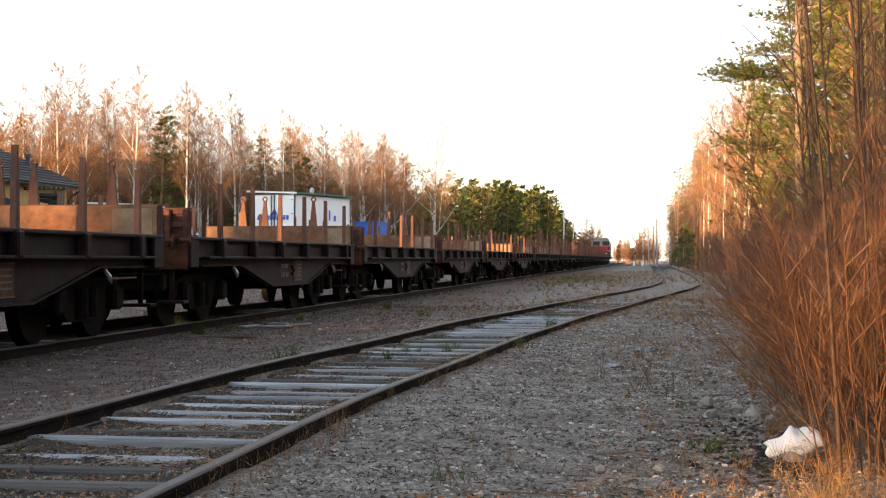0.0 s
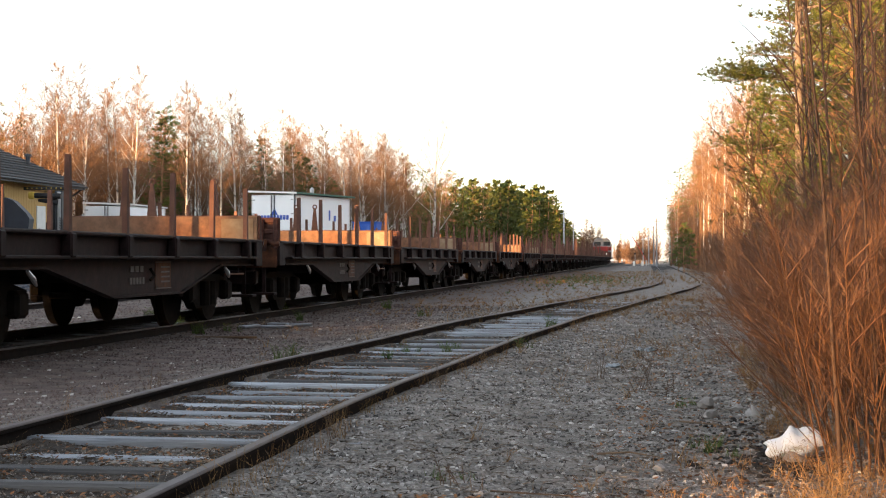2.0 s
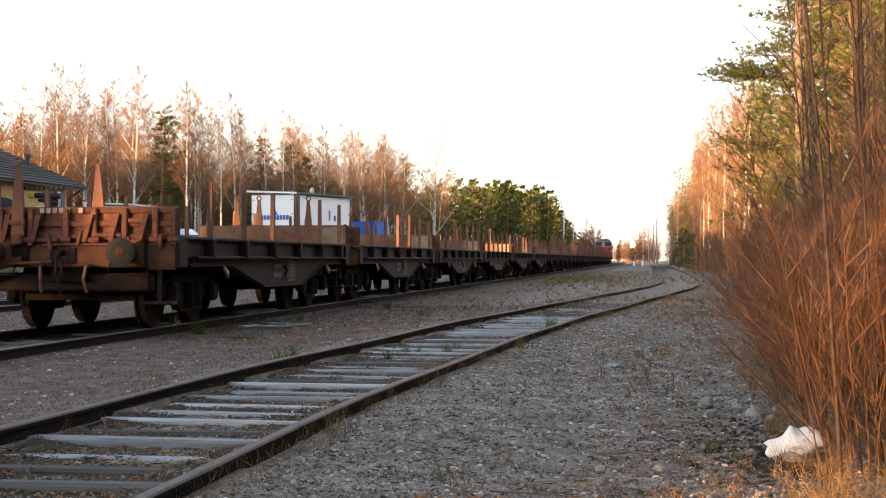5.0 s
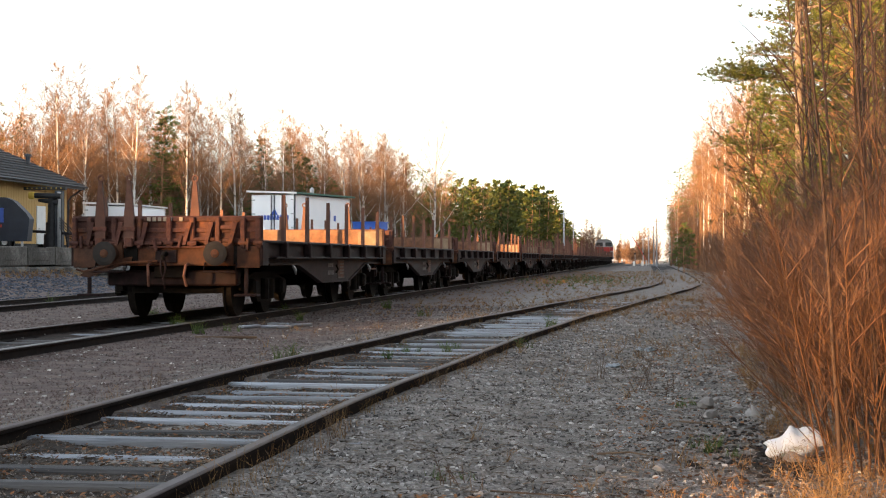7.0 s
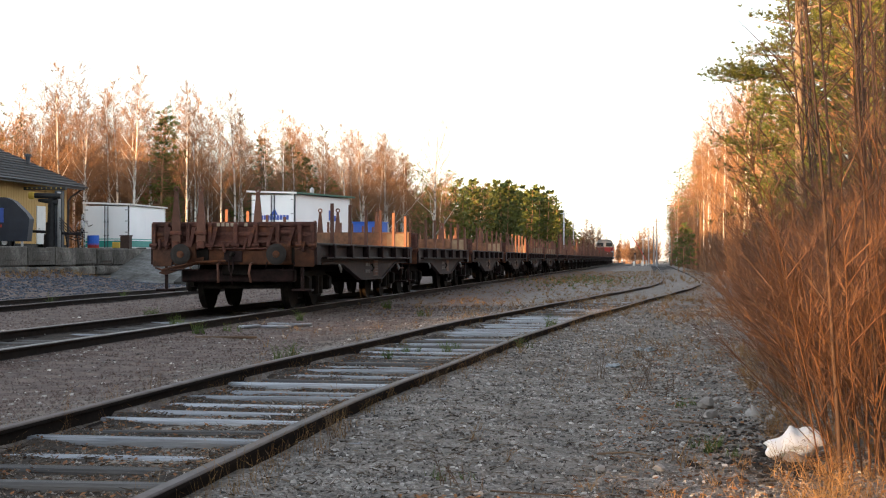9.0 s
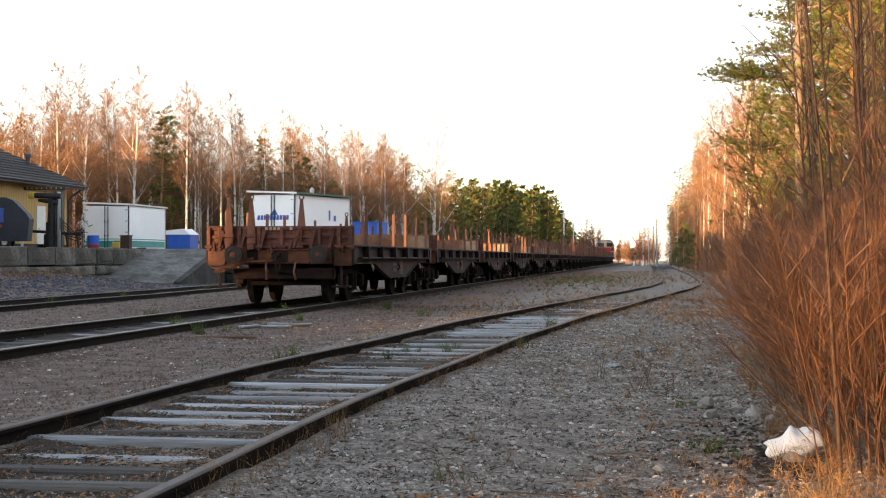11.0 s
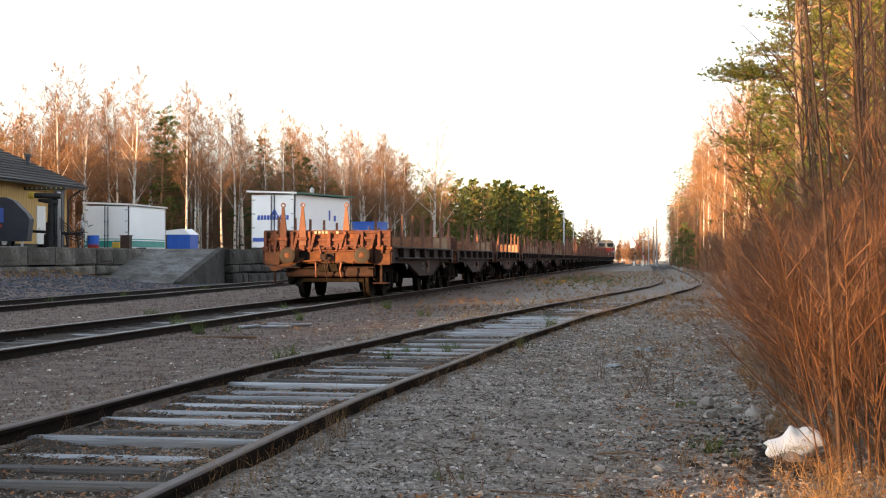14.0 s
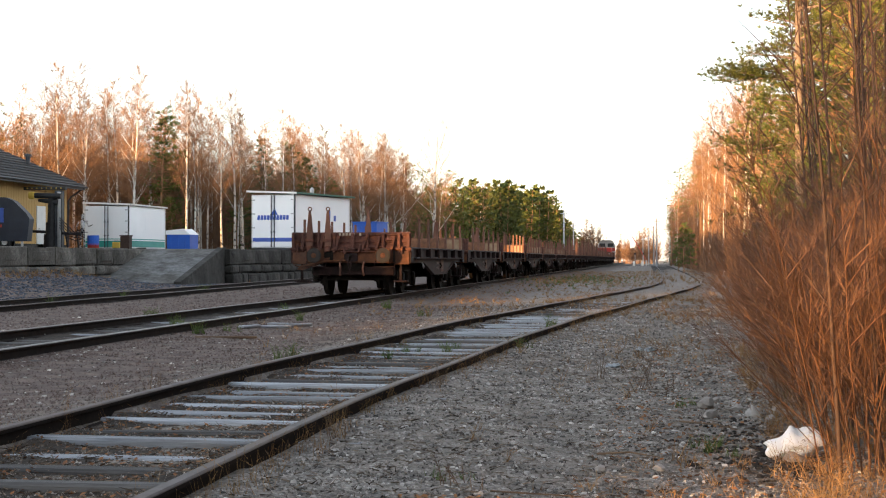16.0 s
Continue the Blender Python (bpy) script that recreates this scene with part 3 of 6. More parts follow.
# ---------------------------------------------------------------- building and what stands on the platform
def make_house():
    h = thing("station_building", "ochre yellow plastered building with dark tiled roof", "building", pose(-30.25, 0, PLAT_Z))
    y0, y1, depth, ez = 44.0, 78.0, 10.0, 3.58
    wall = Geo().prism([(0, 0), (-depth, 0), (-depth, ez), (-depth / 2, ez + 2.1), (0, ez)], "y", y0, y1)
    part("wall", wall, M_WALL, h)
    board = B(0, 0, 0, 0.03, 0.17, ez - 0.35, 0.006).mesh("wall_board", M_WALL)
    for i in range(46):
        if not 74.0 < y1 - 0.3 - i * 0.2 < 75.2:
            part("wall_board", board, None, h, at=pose(0.012, y1 - 0.3 - i * 0.2, ez / 2 + 0.12))
    part("plinth", B(0.02, (y0 + y1) / 2, 0.15, 0.08, y1 - y0, 0.3), M_CONC, h)
    slope = math.atan2(2.1, depth / 2)
    for s in (1, -1):
        rf = Geo()
        rf.box(0, 0, 0, depth / 2 / math.cos(slope) + 0.95, y1 - y0 + 1.2, 0.10, 0.01, Matrix.Rotation(s * slope, 3, "Y"))
        cx = -depth / 2 + s * (depth / 4 + 0.42)
        cz = ez + 1.05 - 0.42 * math.tan(slope) + 0.09
        roof = part("roof", rf, M_ROOF, h, at=pose(cx, (y0 + y1) / 2, cz))
        if s > 0:
            course = B(0, 0, 0, 0.50, y1 - y0 + 1.2, 0.045, 0.008).mesh("tile_course", M_ROOF)
            n = 13
            L = depth / 2 / math.cos(slope) + 0.9
            for i in range(n):
                d = -L / 2 + (i + 0.5) * L / n
                part("tile_course", course, None, roof, at=pose(d * math.cos(slope), 0, -d * math.sin(slope) + 0.075, 0, math.degrees(slope) - 6, 0))
    part("fascia", B(0.82, (y0 + y1) / 2, ez - 0.32, 0.05, y1 - y0 + 1.2, 0.2), M_DARK, h)
    part("gutter", T([(0.92, y0 - 0.6, ez - 0.27), (0.92, y1 + 0.6, ez - 0.27)], 0.06), M_DARK, h)
    part("corner_board", B(0.03, y1 - 0.1, ez / 2, 0.06, 0.22, ez), M_WALL, h)
    part("downpipe", T([(0.9, y1 + 0.3, ez - 0.3), (0.25, y1 + 0.1, ez - 0.8), (0.12, y1 + 0.08, ez - 1.0), (0.12, y1 + 0.08, 0.2)], 0.05), M_DARK, h)
    pipe = part("flue", T([(-1.65, 77, ez + 0.4), (-1.65, 77, ez + 1.3)], 0.12, 10), M_DARK, h, "dark flue pipe")
    part("flue_cap", T([(-1.65, 77, ez + 1.28), (-1.65, 77, ez + 1.42)], [0.2, 0.16], 10), M_DARK, pipe)
    door = part("door", B(0.03, 74.6, 1.1, 0.06, 1.1, 2.2), M_TRIM, h, "white panelled door")
    part("door_handle", T([(0.07, 74.2, 1.05), (0.14, 74.2, 1.05)], 0.02), M_STEEL, door)
    for y in (52, 58, 64, 69.3):
        win = part("window", B(0.04, y, 1.75, 0.08, 1.3, 1.25), M_TRIM, h)
        for k in (-0.3, 0.3):
            part("pane", B(0.085, y + k, 1.75, 0.02, 0.52, 1.05, 0), M_GLASS, win)
    return h


make_house()


def make_box_body(name, label, W, L, H, at, roof_rise, stripes, logo):
    b = thing(name, label, "storage container", at)
    part("body", B(0, L / 2, H / 2 + 0.12, W, L, H, 0.03), M_BOXWHITE, b)
    part("floor_frame", B(0, L / 2, 0.06, W - 0.2, L - 0.1, 0.12), M_DARK, b)
    for s in (-1, 1):
        d = part("rear_door", B(s * (W / 4 - 0.005), -0.035, H / 2 + 0.12, W / 2 - 0.07, 0.05, H - 0.12, 0.01), M_BOXWHITE, b)
        part("lock_rod", T([(s * 0.09, -0.085, 0.16), (s * 0.09, -0.085, H + 0.08)], 0.026, 6), M_DARK, d)
        for z in (0.3, 0.62):
            part("rod_bracket", B(s * 0.09, -0.08, 0.12 + z * H, 0.12, 0.04, 0.05), M_DARK, d)
        for z in (0.12, 0.38, 0.64, 0.9):
            part("hinge", B(s * (W / 2 - 0.09), -0.075, 0.12 + z * H, 0.20, 0.03, 0.06), M_STEEL, d)
    for s in (-1, 1):
        for y in (0, L):
            part("corner_post", B(s * (W / 2 - 0.01), y - 0.01, H / 2 + 0.12, 0.08, 0.08, H + 0.02), M_DARK if y == 0 and s > 0 else M_TRIM, b)
    for colour, z, hh in stripes:
        part("stripe", B(0, -0.066, z, W - 0.1, 0.012, hh, 0), colour, b)
        part("stripe", B(W / 2 + 0.004, L / 2, z, 0.012, L - 0.1, hh, 0), colour, b)
    if logo:
        # plain bars and a wedge stand in for the haulier's mark
        for i in range(10):
            part("lettering", B(-0.84 + i * 0.188, -0.068, 0.12 + H * 0.57, 0.150, 0.012, 0.24, 0, Matrix.Rotation(0.18, 3, "Y")), M_BLUELOGO, b)
        part("emblem", Geo().prism([(-0.16, 0), (0.30, 0), (0.13, 0.26), (0.05, 0.26)], "y", -0.074, -0.062), M_BLUELOGO, b, at=pose(0, 0, 0.12 + H * 0.57 + 0.14))
        part("notice", B(W / 2 + 0.006, L * 0.62, 1.9, 0.01, 0.18, 0.55, 0), M_BLUELOGO, b)
        part("roof_vent", T([(W / 2 - 0.5, L * 0.45, H + 0.25), (W / 2 - 0.5, L * 0.45, H + 0.5), (W / 2 - 0.5, L * 0.45, H + 0.6)], [0.12, 0.12, 0.04], 10), M_STEEL, b, "small round roof vent")
        part("notice", B(W / 2 + 0.006, L * 0.72, 1.75, 0.01, 0.25, 0.3, 0), M_BLUELOGO, b)
    else:
        part("hatch", B(W / 2 + 0.006, L * 0.48, 1.55, 0.02, 0.55, 0.7, 0.004), M_BOXWHITE, b)
    o = 0.22 if logo else 0.10
    part("roof", Geo().prism([(-W / 2 - o, H + 0.16 + roof_rise), (W / 2 + o, H + 0.16), (W / 2 + o, H + 0.22), (-W / 2 - o, H + 0.22 + roof_rise)], "y", -o, L + o), M_DARK, b)
    part("roof_trim", Geo().prism([(-W / 2 - o, H + 0.13 + roof_rise), (W / 2 + o, H + 0.13), (W / 2 + o, H + 0.23), (-W / 2 - o, H + 0.23 + roof_rise)], "y", -o - 0.03, -o + 0.005), M_TRIM, b)
    part("roof_trim", B(W / 2 + o + 0.02, L / 2, H + 0.18, 0.04, L + 2 * o, 0.10), M_GREENTRIM if logo else M_STEEL, b)
    return b


def sight(px, y):
    """x at depth y on the line of sight that leaves the eye px to the side of straight ahead."""
    return math.tan(math.atan((px - 784) / 2750) - radians(7.54)) * y


make_box_body("truck_body", "white insulated truck body with blue stripe and sloping roof", 2.5, 6.4, 2.78, pose(sight(484, 79), 79, PLAT_Z, 0, 0, -15), 0.12, [(M_BLUELOGO, 0.55, 0.2)], True)
make_box_body("truck_body", "white truck body with teal and white stripes", 2.5, 6.0, 2.35, pose(sight(189, 82), 82, PLAT_Z, 0, 0, -1.2), 0.10, [(M_TEAL, 0.38, 0.34), (M_TEAL, 0.64, 0.05)], False)


def make_blue_bin():
    b = thing("tool_shed", "small blue bin with a white pitched lid", "storage bin", pose(sight(323, 84), 84, PLAT_Z, 0, 0, -4))
    part("body", B(0, 0, 0.45, 1.35, 1.3, 0.9, 0.03), M_BLUE, b)
    part("lid", Geo().prism([(-0.72, 0.9), (0.72, 0.9), (0.30, 1.22), (-0.72, 1.12)], "y", -0.7, 0.7), M_BOXWHITE, b, "white lid")
    for x in (-0.4, 0, 0.4):
        part("rib", B(x, -0.66, 0.45, 0.05, 0.03, 0.8), M_BLUE, b)
    c = thing("blue_container", "blue steel container with lidded compartments", "storage container", pose(sight(646, 112), 112, PLAT_Z, 0, 0, -12))
    part("body", B(0, 1, 1.1, 1.9, 2.2, 2.2, 0.03), M_BLUE, c)
    for x in (-0.55, 0, 0.55):
        part("panel", B(x, -0.12, 1.1, 0.46, 0.03, 1.8), M_BLUE, c)
    part("lid", B(0, 1, 2.24, 2.0, 2.3, 0.08), M_BLUE, c)
    a = thing("oil_drum", "blue and red painted drum", "barrel", pose(sight(165, 74), 74, PLAT_Z))
    part("drum", T([(0, 0, 0), (0, 0, 0.03), (0, 0, 0.3)], [0.27, 0.28, 0.29], 20), M_LOCORED, a, "red lower half")
    part("drum_upper", T([(0, 0, 0.3), (0, 0, 0.7), (0, 0, 0.72)], [0.29, 0.29, 0.27], 20), M_BLUE, a)
    for z in (0.24, 0.48):
        part("hoop", T([(0, 0, z), (0, 0, z + 0.03)], 0.3, 20), M_BLUE, a)
    k = thing("litter_bin", "dark brown square litter bin", "bin", pose(sight(223, 71), 71, PLAT_Z))
    part("body", B(0, 0, 0.31, 0.44, 0.44, 0.62, 0.02), M_BROWN, k)
    part("rim", B(0, 0, 0.65, 0.5, 0.5, 0.06, 0.015), M_BROWN, k)
    y = thing("fuel_can", "small yellow crate standing by the bins", "crate", pose(sight(207, 75), 75, PLAT_Z))
    part("body", B(0, 0, 0.25, 0.4, 0.35, 0.3, 0.03), M_YELLOW, y)
    part("base", B(0, 0, 0.05, 0.42, 0.37, 0.1, 0.01), M_BLACK, y)
    part("handle", T([(-0.12, 0, 0.38), (-0.12, 0, 0.46), (0.12, 0, 0.46), (0.12, 0, 0.38)], 0.015, 6), M_BLACK, y)


make_blue_bin()


def make_figure():
    """A scrap metal statue: one plain mesh."""
    g = Geo()
    g.tube([(-0.12, 0, 0), (-0.10, 0, 0.45), (-0.07, 0, 0.85)], [0.050, 0.043, 0.065], 8)
    g.tube([(0.12, 0, 0), (0.10, 0, 0.45), (0.07, 0, 0.85)], [0.050, 0.043, 0.065], 8)
    g.tube([(0, 0, 0.8), (0, 0, 1.05), (0, 0, 1.4), (0, 0, 1.5)], [0.101, 0.108, 0.144, 0.072], 10)
    g.tube([(-0.2, 0, 1.4), (-0.33, 0, 1.1), (-0.2, -0.1, 0.9)], [0.043, 0.036, 0.029], 6)
    g.tube([(0.2, 0, 1.4), (0.34, -0.05, 1.15), (0.58, -0.1, 1.25)], [0.043, 0.036, 0.025], 6)
    g.tube([(0, 0, 1.52), (0, 0, 1.58), (0, 0, 1.7), (0, 0, 1.78)], [0.043, 0.079, 0.079, 0.036], 10)
    g.box(0, 0, -0.02, 0.7, 0.5, 0.05, 0.01)
    ob = part("statue", g, M_SCRAP, smooth=True, at=pose(sight(146, 76), 76, PLAT_Z + 0.045))
    tagged(ob, "pale grey scrap metal statue standing on the platform", "statue")


make_figure()


def make_crane():
    c = thing("loading_crane", "dark steel loading crane with a beam and a yellow end", "crane", pose(sight(105, 71), 71, PLAT_Z))
    part("column", B(0, 0, 1.2, 0.36, 0.36, 2.4, 0.03), M_DARK, c)
    part("column_plate", B(0.06, -0.2, 1.2, 0.16, 0.04, 2.3), M_STEEL, c)
    beam = part("beam", B(-0.75, 0.1, 2.5, 2.1, 0.2, 0.13), M_BLACK, c)
    for i in range(8):
        part("bulb", Geo().tube([(-1.6 + i * 0.24, -0.02, 2.5), (-1.6 + i * 0.24, -0.06, 2.5)], [0.035, 0.02], 8), M_YELLOW, beam)
    part("arm", T([(0.2, -0.3, 2.16), (-1.15, -0.3, 2.2)], 0.11, 10), M_BLACK, c)
    part("arm_end", T([(-1.1, -0.3, 2.2), (-1.15, -0.3, 2.2), (-1.36, -0.3, 2.2), (-1.4, -0.3, 2.2)], [0.12, 0.16, 0.16, 0.12], 12), M_YELLOW, c, "yellow rounded end cap")
    part("lower_arm", T([(0, -0.25, 1.9), (-0.6, -0.25, 1.98), (-0.95, -0.25, 2.0)], [0.1, 0.09, 0.06], 8), M_BLACK, c)
    part("cylinder", T([(-0.36, -0.2, 0.1), (-0.36, -0.2, 1.1), (-0.34, -0.2, 1.1), (-0.30, -0.2, 2.1)], [0.22, 0.22, 0.17, 0.17], 12), M_BLACK, c)
    part("cylinder", T([(-0.4, -0.25, 0), (-0.4, -0.25, 0.62)], 0.26, 12), M_BLACK, c)
    part("outrigger", T([(-1.4, -0.1, 0.75), (1.1, -0.1, 0.62)], 0.06, 8), M_BLACK, c)
    for k in range(5):
        part("hose", T([(0.1, -0.25, 0.9 + 0.1 * k), (0.45 + 0.1 * k, -0.3, 0.5 + 0.05 * k), (0.9 + 0.08 * k, -0.2, 0.35 + 0.12 * k), (1.3, -0.1, 0.5 + 0.06 * k)], 0.022, 6), M_BLACK, c)
    for x in (0.35, 0.9):
        part("leg", T([(x, -0.1, 0.65), (x + 0.15, -0.2, 0)], 0.045, 6), M_BLACK, c)
    c.scale = (1, 1, 1.17)
    b = thing("box_trailer", "dark slate trailer with faded blue and red picture panel", "trailer", pose(sight(5, 66), 66, PLAT_Z, 0, 0, 12))
    body = Geo().prism([(-2.6, 0.35), (1.05, 0.35), (1.16, 1.35), (1.0, 1.6), (0.45, 2.15), (0.1, 2.3), (-2.6, 2.3)], "y", 0, 1.1)
    part("body", body, M_NAVY, b)
    part("panel", B(-0.45, -0.012, 1.5, 0.95, 0.02, 0.65, 0), M_BLUELOGO, b, "faded blue picture panel")
    part("panel", B(-0.98, -0.012, 1.45, 0.12, 0.022, 0.6, 0), M_LOCORED, b, "faded red strip")
    part("panel", B(-0.5, -0.012, 1.02, 0.9, 0.02, 0.12, 0), M_LOCORED, b, "faded red strip")
    for y in (0.2, 0.9):
        w = part("wheel", T([(0.05, y - 0.1, 0.3), (0.05, y + 0.1, 0.3)], 0.3, 18), M_BLACK, b)
        part("hub", T([(0.05, y - 0.12, 0.3), (0.05, y + 0.12, 0.3)], 0.13, 12), M_STEEL, w)
    part("mudguard", B(0.05, 0.2, 0.64, 0.8, 0.35, 0.06), M_BLACK, b)
    part("leg", B(0.8, 0.2, 0.18, 0.1, 0.1, 0.36), M_STEEL, b)
    part("leg", B(-2.3, 0.2, 0.18, 0.1, 0.1, 0.36), M_STEEL, b)


make_crane()


# ---------------------------------------------------------------- train
def make_wheelset(parent, y):
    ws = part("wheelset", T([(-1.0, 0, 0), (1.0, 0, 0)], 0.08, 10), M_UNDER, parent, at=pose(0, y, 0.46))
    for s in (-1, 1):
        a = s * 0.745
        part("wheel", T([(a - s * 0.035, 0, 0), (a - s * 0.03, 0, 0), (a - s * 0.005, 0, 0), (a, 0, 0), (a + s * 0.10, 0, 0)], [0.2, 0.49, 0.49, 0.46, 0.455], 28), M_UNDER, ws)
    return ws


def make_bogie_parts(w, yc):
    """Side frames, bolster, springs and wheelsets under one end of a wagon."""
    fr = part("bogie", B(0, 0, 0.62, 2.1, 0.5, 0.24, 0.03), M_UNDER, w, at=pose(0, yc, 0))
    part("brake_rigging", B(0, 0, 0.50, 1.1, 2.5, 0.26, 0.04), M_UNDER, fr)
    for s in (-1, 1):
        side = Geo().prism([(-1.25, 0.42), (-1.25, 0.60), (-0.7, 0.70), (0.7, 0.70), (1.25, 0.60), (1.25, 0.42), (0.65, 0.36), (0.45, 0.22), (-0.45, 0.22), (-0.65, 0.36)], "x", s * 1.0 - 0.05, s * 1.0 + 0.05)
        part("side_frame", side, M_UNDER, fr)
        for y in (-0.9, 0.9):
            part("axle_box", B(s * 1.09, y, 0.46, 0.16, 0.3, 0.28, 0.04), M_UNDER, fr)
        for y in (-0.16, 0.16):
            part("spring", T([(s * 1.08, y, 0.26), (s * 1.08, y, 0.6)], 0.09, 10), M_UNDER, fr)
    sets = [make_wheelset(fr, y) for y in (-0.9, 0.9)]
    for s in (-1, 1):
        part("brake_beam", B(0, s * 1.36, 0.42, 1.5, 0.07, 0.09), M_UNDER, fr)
    return sets


NEAR_END, FAR_END = -6.05, 5.1      # headstocks of a wagon, from the middle of its belly plate
MID, LONG = (NEAR_END + FAR_END) / 2, FAR_END - NEAR_END


def make_end(w, s, full):
    """Headstock, buffers, hook, board and steps at one end; s = -1 faces the camera."""
    e = FAR_END if s > 0 else NEAR_END
    head = part("headstock", B(0, e - s * 0.06, 0.97, 3.0, 0.12, 0.32, 0.02), M_WAGON_END, w)
    for sx in (-1, 1):
        part("corner_plate", B(sx * 1.50, e - s * 0.17, 0.99, 0.05, 0.36, 0.36, 0.01), M_WAGON_SHADED, head)
        part("corner_plate", B(sx * 1.30, e + s * 0.015, 0.95, 0.36, 0.03, 0.34, 0.01), M_WAGON_END, head)
        bf = part("buffer", T([(sx * 0.87, e, 1.0), (sx * 0.87, e + s * 0.20, 1.0), (sx * 0.87, e + s * 0.20, 1.0), (sx * 0.87, e + s * 0.34, 1.0)], [0.14, 0.12, 0.085, 0.085], 16), M_WAGON_END, w)
        part("buffer_plate", T([(sx * 0.87, e + s * 0.32, 1.0), (sx * 0.87, e + s * 0.355, 1.0), (sx * 0.87, e + s * 0.37, 1.0)], [0.17, 0.185, 0.13], 20), M_BUFFER, bf, "greasy grey buffer plate")
        part("buffer_base", B(sx * 0.87, e + s * 0.03, 1.0, 0.40, 0.06, 0.36, 0.02), M_WAGON_END, bf)
        part("step", B(sx * 1.25, e - s * 0.1, 0.36, 0.36, 0.24, 0.04, 0.01), M_WAGON_SHADED, w)
        part("step_hanger", B(sx * 1.25, e - s * 0.05, 0.6, 0.06, 0.03, 0.5, 0.005), M_WAGON_SHADED, w)
        part("grab_rail", T([(sx * 0.62, e + s * 0.02, 0.86), (sx * 0.62, e + s * 0.12, 0.72), (sx * 1.12, e + s * 0.12, 0.72), (sx * 1.12, e + s * 0.02, 0.86)], 0.014, 6), M_WAGON_SHADED, w)
        part("brake_hose", T([(sx * 0.30 + 0.05, e + s * 0.02, 0.84), (sx * 0.30 + 0.05, e + s * 0.14, 0.82), (sx * 0.28 + 0.05, e + s * 0.18, 0.66), (sx * 0.30 + 0.05, e + s * 0.10, 0.50)], 0.022, 8), M_STAKE, w)
        if s > 0:
            continue
        part("buffer_boss", T([(sx * 0.87, e + s * 0.36, 1.0), (sx * 0.87, e + s * 0.376, 1.0), (sx * 0.87, e + s * 0.384, 1.0)], [0.07, 0.062, 0.03], 14), M_WAGON_END, bf)
        # Black plate paints the buffer-side shade and oil as one patch.
        part("oil_box", B(sx * 0.87 - s * 0.30, e + s * 0.012, 0.98, 0.24, 0.03, 0.28, 0.012), M_UNDER, bf)
    part("cross_beam", B(0, e - s * 0.38, 0.62, 2.1, 0.22, 0.24, 0.03), M_WAGON_SHADED if full else M_UNDER, w)
    hook = part("draw_hook", T([(0, e, 1.0), (0, e + s * 0.14, 1.0), (0, e + s * 0.20, 0.96), (0, e + s * 0.17, 0.91)], [0.04, 0.035, 0.03, 0.02], 8), M_UNDER, w)
    part("hook_plate", B(0, e + s * 0.015, 0.96, 0.34, 0.03, 0.20, 0.01), M_WAGON_SHADED, hook)
    part("coupling_link", T([(-0.03, e + s * 0.15, 0.94), (-0.04, e + s * 0.17, 0.76), (0, e + s * 0.17, 0.62), (0.04, e + s * 0.17, 0.76), (0.03, e + s * 0.15, 0.94)], 0.016, 6), M_WAGON_SHADED, hook)
    part("coupling_screw", T([(0, e + s * 0.17, 0.62), (0.02, e + s * 0.14, 0.46)], [0.022, 0.014], 6), M_WAGON_SHADED, hook)
    part("uncoupling_lever", T([(-1.42, e + s * 0.06, 0.76), (-1.30, e + s * 0.08, 0.72), (-0.62, e + s * 0.10, 0.86), (-0.12, e + s * 0.08, 0.88)], 0.02, 6), M_WAGON_END, w)
    part("lever_plate", Geo().prism([(-1.36, 0.66), (-1.22, 0.63), (-0.55, 0.86), (-0.52, 0.95), (-0.70, 0.93), (-1.24, 0.74)], "y", e + s * 0.05, e + s * 0.09), M_WAGON_END, w, "orange rusted lever plate")
    part("slot", B(0, e + s * 0.004, 1.115, 0.5, 0.02, 0.03, 0), M_UNDER, w)
    # folding end board with ribs and hinges
    z0, z1 = 1.14, 1.58
    bd = part("end_board", B(0, e - s * 0.05, (z0 + z1) / 2, 3.02, 0.05, z1 - z0, 0.01), M_ENDRED, w, "rust stained folding end board")
    part("board_lining", B(0, e - s * 0.085, (z0 + z1) / 2 + 0.005, 2.94, 0.02, z1 - z0 - 0.03, 0.006), M_BOARD, bd)
    part("worn_end", B(1.16, e - s * 0.099, (z0 + z1) / 2, 0.50, 0.008, z1 - z0 - 0.10, 0), M_WORN, bd, "pale bare end of the board")
    for z in (z0 + 0.06, (z0 + z1) / 2, z1 - 0.05):
        part("board_rib", B(0, e - s * 0.01, z, 3.02, 0.04, 0.07, 0.01), M_ENDRED, bd)
    for x in (-1.46, -1.22, -0.82, -0.42, 0.05, 0.42, 0.82, 1.22, 1.46):
        part("board_hinge", B(x, e + s * 0.03, (z0 + z1) / 2 - 0.04, 0.08, 0.06, z1 - z0 + 0.04, 0.015), M_ENDRED, bd)
        part("hinge_knuckle", T([(x - 0.07, e + s * 0.05, z0 + 0.02), (x + 0.07, e + s * 0.05, z0 + 0.02)], 0.035, 8), M_ENDRED, bd)
    for x, z, sx, sz in ((-0.3, 1.16, 0.5, 0.06), (0.62, 1.22, 0.34, 0.05), (-1.05, 1.30, 0.26, 0.05), (1.0, 1.40, 0.26, 0.06), (0.2, 1.10, 0.9, 0.03)):
        part("bracket", B(x, e + s * 0.045, z, sx, 0.05, sz, 0.012), M_ENDRED, bd)
    for x in (-1.16, -0.70, -0.30, 0.38, 0.72, 1.10) if s < 0 else ():
        k = 0.16 if x < 0 else 0.20
